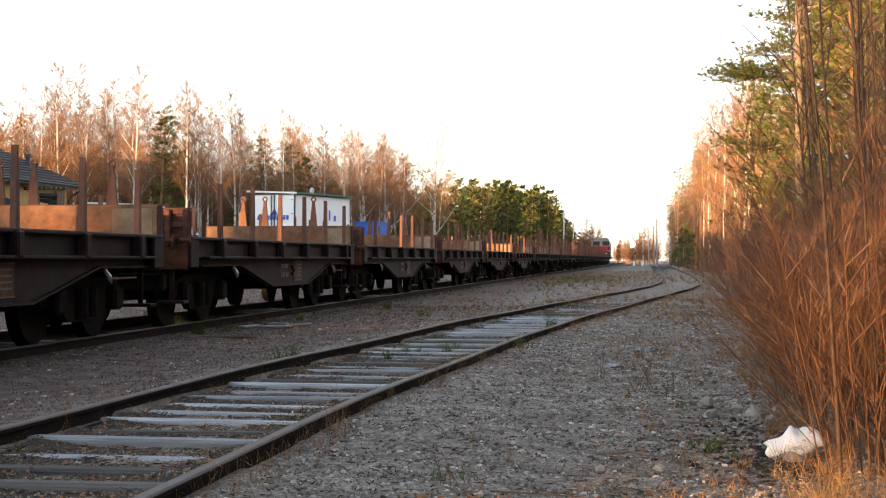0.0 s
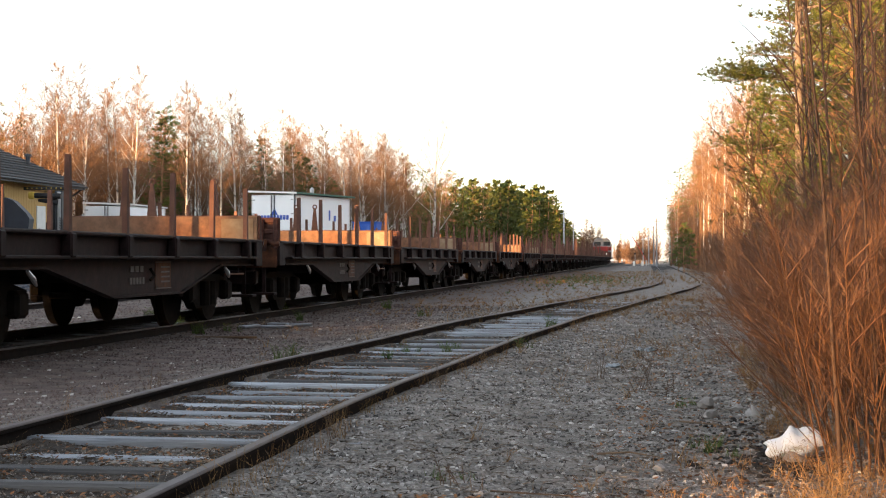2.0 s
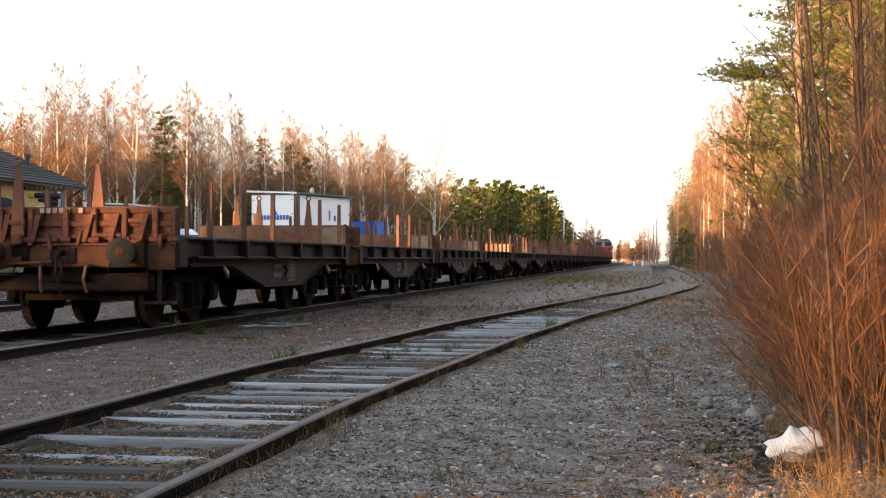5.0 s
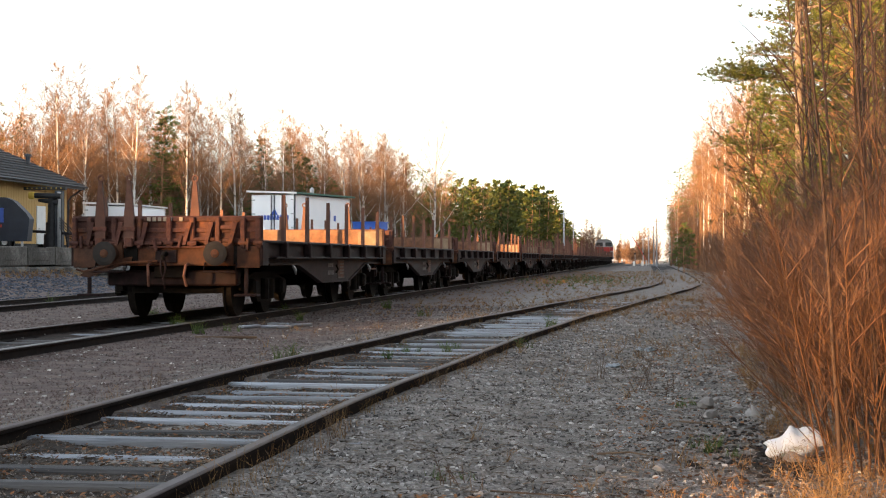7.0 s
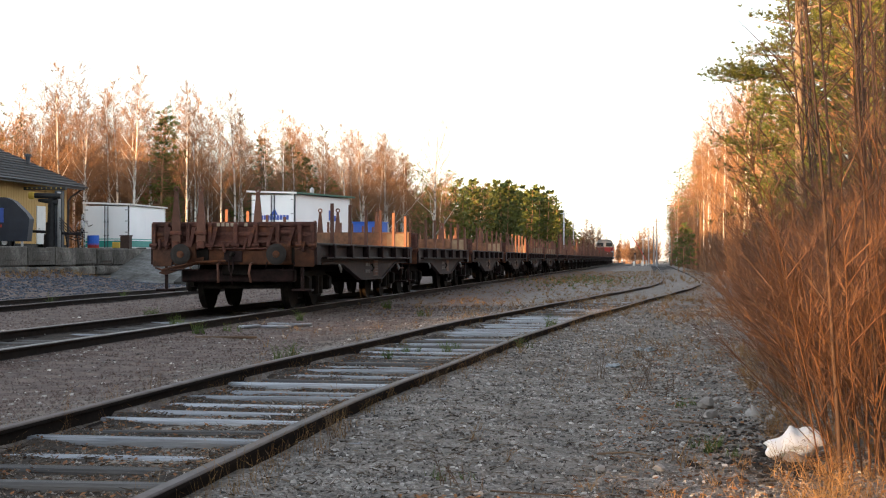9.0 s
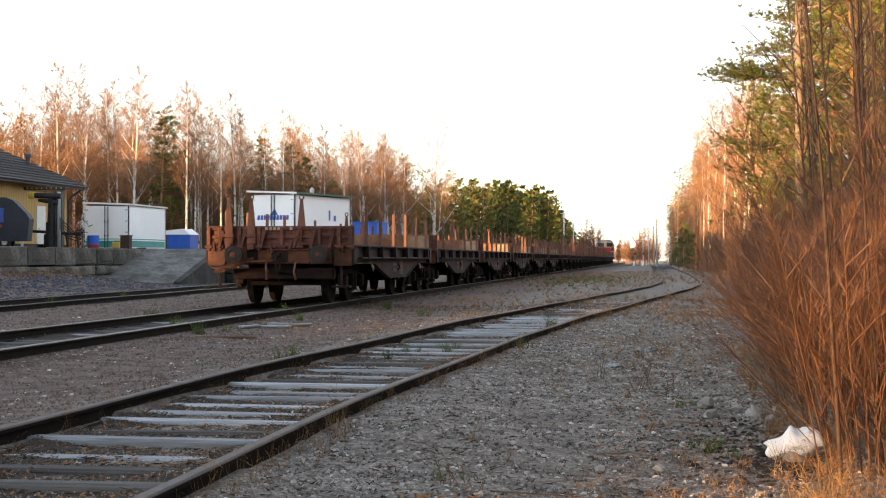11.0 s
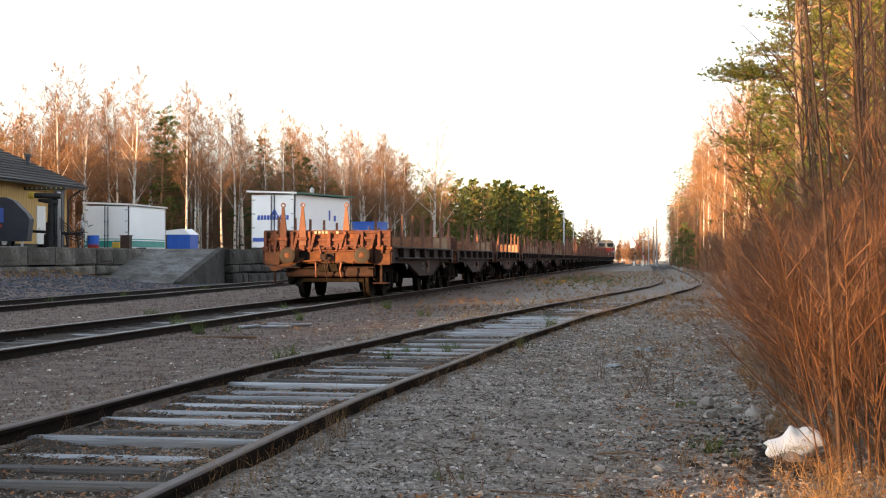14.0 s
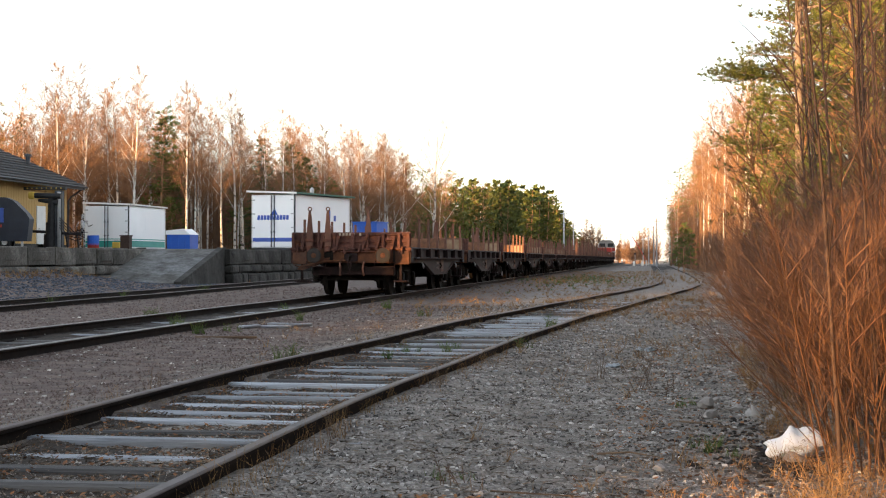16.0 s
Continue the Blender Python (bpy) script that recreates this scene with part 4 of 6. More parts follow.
        g = Geo().prism([(x - 0.10, z0 + 0.0), (x - 0.05, z0 - 0.01), (x + k * 0.25, z1 - 0.10), (x + k * 0.25 - 0.07, z1 - 0.09)], "y", e + s * 0.03, e + s * 0.10)
        part("slanted_bracket", g, M_ENDRED, bd)
    for x in (-1.34, -0.62, -0.16, 0.24, 0.68, 1.3):
        part("latch", B(x, e + s * 0.07, z0 + 0.02 + 0.03 * math.sin(9 * x), 0.05, 0.05, 0.2, 0.012, Matrix.Rotation(0.25 * math.sin(7 * x), 3, "Y")), M_ENDRED, bd)
    if s < 0:
        for x, back in ((-1.03, 0.0), (-0.57, 0.0), (0.42, 0.19)):
            g = Geo().prism([(-0.085, 1.20), (0.085, 1.20), (0.075, 1.6), (0.024, 2.12), (-0.024, 2.12), (-0.075, 1.6)], "y", e - 0.10 + back, e - 0.04 + back)
            st = part("end_stake", g, M_STAKE, w, at=pose(x, 0, 0))
            ring = [(0.045 * math.cos(a), e - 0.065 + back, 2.16 + 0.045 * math.sin(a)) for a in [i * math.pi / 5 for i in range(11)]]
            part("ring", T(ring, 0.016, 6), M_STAKE, st)
            if not back:
                part("stake_strap", B(0, e - 0.105, 1.38, 0.22, 0.03, 0.07, 0.01), M_ENDRED, st)
                part("stake_foot", B(0, e - 0.10, 1.17, 0.14, 0.06, 0.14, 0.02), M_ENDRED, st)
        for i in range(7):
            if i != 5:
                part("lettering", B(-0.27 + i * 0.085, e - 0.034, z1 - 0.05, 0.055, 0.006, 0.065, 0), M_FADED, bd)


def make_wagon(tall, full=True):
    rng = random.Random(31 + tall)
    w = thing("flat_wagon", "rust red bogie flat wagon with steel stakes and low end boards" if not tall else "rust red timber wagon with tall close-set stakes",
              "railway wagon", group="wagons of the goods train")
    part("deck", B(0, MID, 1.185, 2.86, LONG - 0.1, 0.05), M_BOARD, w, "planked wagon floor")
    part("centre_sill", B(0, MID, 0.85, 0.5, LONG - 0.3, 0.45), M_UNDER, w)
    sets = []
    for s in (-1, 1):
        x = s * 1.46
        part("side_sill", B(x - s * 0.03, MID, 1.07, 0.04, LONG - 0.02, 0.27, 0.005), M_WAGON_SHADED, w)
        part("top_flange", B(x + s * 0.01, MID, 1.185, 0.12, LONG - 0.02, 0.045, 0.012), M_WAGON_SHADED, w)
        part("bottom_flange", B(x + s * 0.02, MID + 0.2, 0.935, 0.15, LONG - 1.1, 0.035, 0.008), M_WAGON_SHADED, w)
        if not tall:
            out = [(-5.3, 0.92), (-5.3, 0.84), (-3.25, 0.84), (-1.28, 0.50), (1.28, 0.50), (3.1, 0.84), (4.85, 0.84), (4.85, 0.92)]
            belly = part("fishbelly_plate", Geo().prism(out, "x", x - s * 0.06 - 0.01, x - s * 0.06 + 0.01), M_WAGON_SHADED, w)
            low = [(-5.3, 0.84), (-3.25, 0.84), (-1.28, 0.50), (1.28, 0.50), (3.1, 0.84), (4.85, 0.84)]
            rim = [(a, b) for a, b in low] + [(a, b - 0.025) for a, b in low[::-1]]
            part("belly_flange", Geo().prism(rim, "x", x - s * 0.06 - 0.05, x - s * 0.06 + 0.05), M_WAGON_SHADED, belly)
            for k in range(3):
                part("lettering", B(x - s * 0.04, -0.62 + k * 0.17 * s, 0.80, 0.008, 0.12, 0.07, 0), M_DULLPAINT, belly)
            for k in range(5):
                part("lettering", B(x - s * 0.04, -0.66 + k * 0.11, 0.66, 0.008, 0.075, 0.08, 0), M_DULLPAINT, belly)
            part("data_panel", B(x - s * 0.043, 0.55, 0.72, 0.006, 0.62, 0.34, 0), M_WAGON_END, belly)
            for z in (0.88, 0.56):
                part("panel_line", B(x - s * 0.037, 0.55, z, 0.006, 0.62, 0.012, 0), M_DULLPAINT, belly)
            for k in range(4):
                part("panel_line", B(x - s * 0.037, 0.62, 0.82 - k * 0.06, 0.006, 0.34, 0.02, 0), M_DULLPAINT, belly)
            part("brake_handle", T([(x - s * 0.03, 0.02, 0.8), (x, 0.08, 0.72), (x - s * 0.03, 0.02, 0.66)], 0.02, 6), M_UNDER, belly)
        else:
            part("truss_plate", B(x - s * 0.06, -0.2, 0.87, 0.02, 9.9, 0.13), M_WAGON_SHADED, w)
        for y in (-4.75, 4.2):
            part("tow_hook", T([(x + s * 0.01, y * 0.78 - 0.1, 0.80), (x + s * 0.03, y * 0.78, 0.72), (x + s * 0.01, y * 0.78 + 0.12, 0.66)], [0.02, 0.03, 0.015], 6), M_STEEL, w)
        part("pull_rod", T([(x - s * 0.02, 3.3, 0.70), (x - s * 0.02, 4.3, 0.70)], 0.014, 6), M_STAKE, w)
        n, reach, high = (6, 4.4, 1.97) if not tall else (8, 4.6, 2.35)
        for i in range(n):
            y = -0.2 - reach + i * 2 * reach / (n - 1)
            top = high + (rng.uniform(-0.45, 0.3) if tall else rng.uniform(-0.03, 0.03))
            pk = part("stake_pocket", B(x + s * 0.05, y, 1.06, 0.13, 0.15, 0.26, 0.02), M_WAGON_SHADED, w)
            part("pocket_rib", B(x + s * 0.03, y, 0.99, 0.10, 0.09, 0.16, 0.01), M_WAGON_SHADED, pk)
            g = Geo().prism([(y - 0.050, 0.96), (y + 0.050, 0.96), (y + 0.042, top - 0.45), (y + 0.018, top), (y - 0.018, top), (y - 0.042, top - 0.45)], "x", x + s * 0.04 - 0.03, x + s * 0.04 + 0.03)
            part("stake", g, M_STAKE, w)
    for yc in (-4.06, 3.65):
        make_bogie_parts(w, yc)
    part("brake_tank", T([(-0.6, -1.5, 0.62), (-0.6, 0.2, 0.62)], 0.2, 14), M_UNDER, w)
    for s in (-1, 1):
        make_end(w, s, full)
    return w


def make_loco():
    l = thing("locomotive", "red and pale grey diesel shunting locomotive with centre cab", "locomotive")
    part("frame", B(0, 7, 1.05, 2.9, 14, 0.4, 0.03), M_DARK, l)
    part("rear_hood", B(0, 2.0, 2.05, 2.0, 3.6, 1.6, 0.12), M_LOCORED, l)
    part("long_hood", B(0, 9.8, 2.05, 2.0, 7.6, 1.6, 0.12), M_LOCORED, l)
    cab = part("cab", Geo().prism([(-1.5, 1.25), (1.5, 1.25), (1.5, 3.3), (1.15, 4.0), (-1.15, 4.0), (-1.5, 3.3)], "y", 3.8, 6.1), M_LOCOGREY, l, "pale grey cab")
    part("red_band", B(0, 3.79, 2.55, 3.0, 0.04, 0.62, 0.005), M_LOCORED, cab)
    for s in (-1, 1):
        part("window", B(s * 0.74, 3.78, 3.32, 1.05, 0.04, 0.62, 0.01), M_GLASS, cab)
        part("side_window", B(s * 1.5, 5.0, 3.0, 0.04, 1.1, 0.6, 0.01), M_GLASS, cab)
        lamp_ = part("headlight", T([(s * 0.75, 0.2, 1.75), (s * 0.75, 0.12, 1.75)], 0.11, 14), M_LAMP if s > 0 else M_STEEL, l)
        part("buffer", T([(s * 0.9, 0, 1.0), (s * 0.9, -0.45, 1.0), (s * 0.9, -0.47, 1.0), (s * 0.9, -0.52, 1.0)], [0.13, 0.1, 0.22, 0.2], 14), M_DARK, l)
        part("handrail", T([(s * 1.4, 0.1, 1.25), (s * 1.4, 0.1, 2.2), (s * 1.4, 3.6, 2.2)], 0.03, 6), M_TRIM, l)
        for k in range(5):
            part("stripe", B(s * (0.35 + 0.22 * k), 0.19, 1.6, 0.1, 0.02, 0.6, 0), M_TRIM if k % 2 else M_LOCORED, l)
    part("roof", Geo().prism([(-1.2, 4.0), (1.2, 4.0), (0.7, 4.2), (-0.7, 4.2)], "y", 3.6, 6.3), M_LOCOGREY, l)
    part("exhaust", T([(0, 7, 2.8), (0, 7, 3.3)], 0.2, 12), M_DARK, l)
    for y in (2.2, 11.3):
        make_bogie_parts(l, y)
    return l


# ---------------------------------------------------------------- trees
def bend_line(p, d, length, n, rng, wob, lift):
    """Points of a limb that wanders and turns up or down by lift."""
    pts, d = [Vector(p)], Vector(d).normalized()
    for i in range(n):
        d = (d + Vector((rng.uniform(-wob, wob), rng.uniform(-wob, wob), rng.uniform(-wob, wob) + lift))).normalized()
        pts.append(pts[-1] + d * (length / n))
    return pts


def make_bare_tree(name, label, seed, h, r, reach, bark, limbs=26, low=0.26, droop=-0.15, twig_r=0.0125, subs=8, twigs=9):
    rng = random.Random(seed)
    t = thing(name, label, "tree", group="")
    lean = Vector((rng.uniform(-0.05, 0.05), rng.uniform(-0.05, 0.05), 1))
    trunk = bend_line((0, 0, -0.15), lean, h + 0.15, 9, rng, 0.035, 0.02)
    rad = [r * (1 - 0.93 * i / 9) for i in range(10)]
    rad[0] *= 1.25
    tg = Geo().tube(trunk, rad, 8)
    cg = Geo()
    for i in range(limbs):
        f = low + (0.97 - low) * (i + rng.random()) / limbs
        k = f * 9
        j = min(int(k), 8)
        p = trunk[j].lerp(trunk[j + 1], k - j)
        a = i * 2.4 + rng.uniform(-0.5, 0.5)
        up = rng.uniform(0.6, 1.9)
        ln = reach * (1.05 - f) ** 0.7 * rng.uniform(0.7, 1.25) + 0.3
        d = Vector((math.cos(a), math.sin(a), up))
        limb = bend_line(p, d, ln, 4, rng, 0.12, 0.08)
        lr = r * (1.02 - f) * 0.32 + 0.007
        tg_or = tg if i % 3 == 0 else cg
        tg_or.tube(limb, [lr, lr * 0.7, lr * 0.5, lr * 0.35, lr * 0.15], 4, False)
        for s in range(subs):
            u = rng.uniform(0.8, 3.98)
            q = limb[int(u)].lerp(limb[int(u) + 1], u - int(u))
            d2 = (d.normalized() + Vector((rng.uniform(-1.1, 1.1), rng.uniform(-1.1, 1.1), rng.uniform(-0.3, 0.7)))).normalized()
            l2 = ln * rng.uniform(0.3, 0.75)
            e = q + d2 * l2
            cg.spike(q, e, lr * 0.28 + 0.004)
            for w in range(twigs):
                g = q.lerp(e, rng.uniform(0.25, 1.0))
                d3 = (d2 + Vector((rng.uniform(-1, 1), rng.uniform(-1, 1), rng.uniform(-0.6, 0.7) + droop))).normalized()
                cg.blade(g, g + d3 * l2 * rng.uniform(0.4, 1.0), twig_r, rng)
    part("trunk", tg, bark, t, smooth=True)
    part("crown", cg, M_TWIG, t, "leafless reddish brown crown")
    return t


def needles(g, p, d, size, n, rng, w):
    for _ in range(n):
        e = d * rng.uniform(0.2, 1.0) + Vector((rng.uniform(-1, 1), rng.uniform(-1, 1), rng.uniform(-0.5, 1)))
        g.blade(p, p + e.normalized() * size * rng.uniform(0.6, 1.1), w, rng)


def make_pine(label, seed, h, r, reach, limbs=28, low=0.42, clumps=9, size=0.27, blades=9, width=0.035, name="pine_tree"):
    rng = random.Random(seed)
    t = thing(name, label, "tree")
    trunk = bend_line((0, 0, -0.15), (rng.uniform(-0.03, 0.03), 0, 1), h + 0.15, 9, rng, 0.03, 0.03)
    tg, cg = Geo().tube(trunk, [r * (1 - 0.85 * i / 9) for i in range(10)], 10), Geo()
    for i in range(limbs):
        f = low + (1.0 - low) * (i + rng.random()) / limbs
        k = min(f, 0.995) * 9
        j = min(int(k), 8)
        p = trunk[j].lerp(trunk[j + 1], k - j)
        a = i * 2.4 + rng.uniform(-0.6, 0.6)
        ln = reach * (0.35 + (1 - f) ** 0.6) * rng.uniform(0.6, 1.2)
        d = Vector((math.cos(a), math.sin(a), rng.uniform(-0.1, 0.5)))
        limb = bend_line(p, d, ln, 4, rng, 0.12, 0.07)
        lr = r * 0.22 * (1.1 - f) + 0.012
        tg.tube(limb, [lr, lr * 0.8, lr * 0.6, lr * 0.4, lr * 0.2], 4, False)
        for c in range(clumps):
            u = rng.uniform(1.3, 3.99)
            q = limb[int(u)].lerp(limb[int(u) + 1], u - int(u))
            o = Vector((rng.uniform(-1, 1), rng.uniform(-1, 1), rng.uniform(-0.2, 0.55))) * ln * 0.33
            cg.spike(q, q + o, 0.012)
            needles(cg, q + o, o.normalized(), size, blades, rng, width)
    part("trunk", tg, M_PINEBARK, t, smooth=True)
    part("crown", cg, M_NEEDLE, t, "green needle crown")
    return t


def make_spruce(label, seed, h, r, per_m=8, blades=9, width=0.05):
    rng = random.Random(seed)
    t = thing("spruce_tree", label, "tree")
    tg, cg = Geo().tube([(0, 0, -0.1), (0.03, 0, h / 2), (0, 0.02, h)], [0.13, 0.08, 0.01], 7), Geo()
    n = int(h * per_m)
    for i in range(n):
        f = 0.05 + 0.94 * (i + rng.random()) / n
        a = i * 2.4
        ln = r * (1 - f) ** 0.85 * rng.uniform(0.75, 1.15) + 0.1
        p = Vector((0, 0, f * h))
        e = p + Vector((math.cos(a) * ln, math.sin(a) * ln, -0.28 * ln))
        tg.spike(p, e, 0.02)
        for c in range(max(3, int(ln * 7))):
            q = p.lerp(e, (c + 1) / max(3, int(ln * 7)))
            needles(cg, q, (e - p).normalized() + Vector((0, 0, -0.25)), 0.24 + width * 0.6, blades, rng, width)
    part("trunk", tg, M_BARK, t, smooth=True)
    part("crown", cg, M_SPRUCE, t, "dense dark needle crown")
    return t


def make_shrub(seed, h, stems, spread, label, twig=0.0024, lean=(0, 0), girth=0.0034, dense=5.5):
    """Straight shoots from one root; each carries ascending side shoots, their twigs and the last fine tips."""
    rng = random.Random(seed)
    t = thing("willow_shrub", label, "shrub", group="thicket beside the siding")
    sg, tg = Geo(), Geo()
    for i in range(stems):
        a = i * 2.4 + rng.uniform(-0.5, 0.5)
        o = Vector((math.cos(a), math.sin(a), 0)) * rng.uniform(0.02, 0.16)
        k = rng.uniform(0.05, 0.42) * spread
        d = Vector((math.cos(a) * k + lean[0], math.sin(a) * k + lean[1], 1.0))
        hh = h * rng.uniform(0.5, 1.15)
        st = bend_line(o + Vector((0, 0, -0.05)), d, hh, 7, rng, 0.075, 0.02)
        r = girth * hh * rng.choice((0.6, 0.8, 1.0, 1.2, 1.6))
        sg.tube(st, [r * (1 - 0.12 * j) for j in range(8)], 6, False)
        for j in range(int(hh * dense)):
            f = 0.14 + 0.84 * rng.random()
            u = f * 6.99
            p = st[int(u)].lerp(st[int(u) + 1], u - int(u))
            run_ = (st[int(u) + 1] - st[int(u)]).normalized()
            b = rng.uniform(0, 2 * math.pi)
            d2 = (run_ + Vector((math.cos(b), math.sin(b), 0)) * rng.uniform(0.5, 1.3)).normalized()
            l2 = rng.uniform(0.22, 0.62) * (1.25 - f) * min(h, 2.2) * 0.8
            q = bend_line(p, d2, l2, 3, rng, 0.07, 0.05)
            tg.tube(q, [twig * 1.9, twig * 1.5, twig * 1.1, twig * 0.5], 3, False)
            for _ in range(6):
                w = rng.uniform(0.5, 2.95)
                m = q[int(w)].lerp(q[int(w) + 1], w - int(w))
                d3 = (d2 + Vector((rng.uniform(-0.8, 0.8), rng.uniform(-0.8, 0.8), rng.uniform(-0.3, 0.5)))).normalized()
                l3 = l2 * rng.uniform(0.25, 0.6)
                e = m + d3 * l3
                tg.spike(m, e, twig * 0.95)
                for _ in range(3):
                    n = m.lerp(e, rng.uniform(0.25, 0.95))
                    d4 = (d3 + Vector((rng.uniform(-0.8, 0.8), rng.uniform(-0.8, 0.8), rng.uniform(-0.3, 0.6)))).normalized()
                    tg.spike(n, n + d4 * l3 * rng.uniform(0.3, 0.7), twig * 0.65)
    part("stem_clump", sg, M_SHOOT, t, smooth=True)
    part("twig_tangle", tg, M_SHOOT, t)
    return t


def make_sapling(seed, x, y, h, r, lean, label):
    """A young alder: one brown stem with long ascending side shoots and sparse twigs."""
    rng = random.Random(seed)
    t = thing("alder_sapling", label, "sapling", pose(x, y, ground_z(x, y)), "saplings in the thicket")
    st = bend_line((0, 0, -0.05), (lean, 0.02, 1), h, 10, rng, 0.028, 0.0)
    sg, tg = Geo().tube(st, [r * (1 - 0.075 * i) for i in range(11)], 8, False), Geo()
    for j in range(int(h * 6)):
        f = 0.2 + 0.78 * (j + rng.random()) / int(h * 6)
        u = f * 9.99
        p = st[int(u)].lerp(st[int(u) + 1], u - int(u))
        b = j * 2.4 + rng.uniform(-0.4, 0.4)
        d2 = Vector((math.cos(b), math.sin(b), rng.uniform(0.7, 1.5))).normalized()
        l2 = rng.uniform(0.45, 1.0) * (1.25 - f) * h * 0.24
        q = bend_line(p, d2, l2, 4, rng, 0.05, 0.02)
        k = r * rng.uniform(0.25, 0.45)
        sg.tube(q, [k, k * 0.8, k * 0.6, k * 0.45, k * 0.2], 5, False)
        for _ in range(9):
            w = rng.uniform(0.8, 3.95)
            m = q[int(w)].lerp(q[int(w) + 1], w - int(w))
            d3 = (d2 + Vector((rng.uniform(-0.9, 0.9), rng.uniform(-0.9, 0.9), rng.uniform(-0.3, 0.5)))).normalized()
            e = m + d3 * l2 * rng.uniform(0.15, 0.45)
            tg.spike(m, e, 0.0016)
            for _ in range(2):
                n = m.lerp(e, rng.uniform(0.3, 0.9))
                tg.spike(n, n + (d3 + Vector((rng.uniform(-0.9, 0.9), rng.uniform(-0.9, 0.9), rng.uniform(-0.2, 0.5)))).normalized() * l2 * 0.13, 0.0011)
    part("stem", sg, M_SAPLING, t, smooth=True)
    tagged(part("twig_tangle", tg, M_SAPLING, t), kind="stuff")
    return t


def put(protos, used, k, x, y, s, z, rot, tall=1.0):
    """Sets the proto itself down the first time, then copies of it."""
    m = pose(x, y, z, 0, 0, rot)
    ob = protos[k]
    if k in used:
        ob = copy_thing(ob, m)
    else:
        ob.matrix_basis = m
        used.add(k)
    ob.scale = (s, s, s * tall)
    return ob


def belt_tree(g, x, y, k, rng):
    """One spruce of the joined belt: a trunk and drooping boughs of broad needle sprays."""
    h, r = 10.0 * k, 1.8 * k
    g.spike((x, y, -0.2), (x, y, h), 0.15)
    n = int(h * 6)
    for i in range(n):
        f = 0.04 + 0.95 * (i + rng.random()) / n
        a = i * 2.4 + rng.random()
        ln = r * (1 - f) ** 0.85 * rng.uniform(0.75, 1.15) + 0.1
        p = Vector((x, y, f * h))
        d = Vector((math.cos(a), math.sin(a), -0.28))
        for c in range(max(2, int(ln * 4))):
            q = p + d * (ln * (c + 0.6) / max(2, int(ln * 4)))
            for _ in range(2):
                e = d + Vector((rng.uniform(-1, 1), rng.uniform(-1, 1), rng.uniform(-0.6, 0.7)))
                g.blade(q, q + e.normalized() * 0.6, 0.5, rng)


def plant_forest():
    rng = random.Random(11)
    lab = "tall leafless silver birch with reddish twigs at the forest edge"
    P = [make_bare_tree("birch_tree", lab, 21 + i, 13.5, 0.12, 2.5, M_BIRCH, low=0.36, twig_r=0.018) for i in range(5)]
    P += [make_bare_tree("birch_sapling", "slender young birch with brown haze of twigs", 41 + i, 8.5, 0.06, 1.8, M_BARK, 28, 0.15, twig_r=0.024, twigs=7) for i in range(3)]
    P += [make_pine("scots pine with sunlit yellow green crown", 51 + i, 13.0, 0.16, 2.0, width=0.05, size=0.27) for i in range(3)]
    P += [make_spruce("dark green spruce among bare birches", 61, 10.5, 1.9)]
    used = set()
    Q = [make_pine("dense dark green pine far along the line", 63 + i, 13.0, 0.17, 2.3, limbs=25, low=0.2, clumps=8, size=0.62, blades=3, width=0.50) for i in range(2)]
    q_used = set()
    # edge of the wood behind the platform, running away beside the line
    N = 158
    for i in range(N):
        f = (i + rng.random()) / N
        y = 84 + 300 * f ** 1.6
        deep = rng.random()
        x = -36 + 9.5 * min(1, (y - 84) / 60) - 13 * deep * (1.0 if y < 200 else 0.7) + (1.0 if y > 150 else 0)
        if x < -0.44 * y - 1.5:
            x = -0.44 * y + rng.uniform(0, 9)
        pine_share = 0.10 if y < 210 else 0.6
        u = rng.random()
        if u < pine_share:
            k, s = 8 + rng.randrange(3), rng.uniform(0.75, 1.05)
        elif u < pine_share + 0.05:
            k, s = 11, rng.uniform(0.7, 1.0)
        elif u < 0.74:
            k, s = rng.randrange(5), rng.uniform(0.80, 1.08)
        else:
            k, s = 5 + rng.randrange(3), rng.uniform(0.8, 1.3)
        if y < 112:
            s *= 0.86
        put(P, used, k, x, y, s, -0.1, rng.uniform(0, 360))
    for i in range(26):      # tall white stems at the very edge
        y = 88 + 75 * (i + rng.random()) / 26
        put(P, used, rng.randrange(5), -35 + 9.5 * min(1, (y - 84) / 60) + rng.uniform(-1.5, 0.8), y, rng.uniform(0.80, 0.98), -0.1, rng.uniform(0, 360))
    # the far dark conifers and the trees at the end of the line
    for i in range(120):
        f = (i + rng.random()) / 120
        y = 190 + 270 * f
        x = -18.6 - rng.random() ** 1.3 * 13
        k = 0.80 + 0.30 * min(1, (y - 190) / 90) - 0.55 * max(0, (y - 300) / 160)
        put(Q, q_used, i % 2, x, y, k * rng.uniform(0.85, 1.05), -0.2, rng.uniform(0, 360))
    for i, (px, y, sc) in enumerate(((1211, 108, 0.27), (1223, 114, 0.25), (1201, 118, 0.20))):
        put(Q, q_used, i % 2, sight(px, y), y, sc, -0.1, 40.0 * i)
    far = Geo()
    spots = [(rng.uniform(-60, 26), 620 + rng.uniform(0, 160), rng.uniform(8, 13)) for i in range(26)]
    for lo, hi, y0, y1, h0, h1, n in ((1026, 1062, 330, 430, 7.0, 10.0, 18), (1094, 1114, 480, 560, 5.0, 7.5, 14), (1128, 1162, 420, 520, 6.5, 11.0, 18), (1086, 1166, 430, 560, 3.0, 5.5, 60)):
        for i in range(n):
            y = rng.uniform(y0, y1)
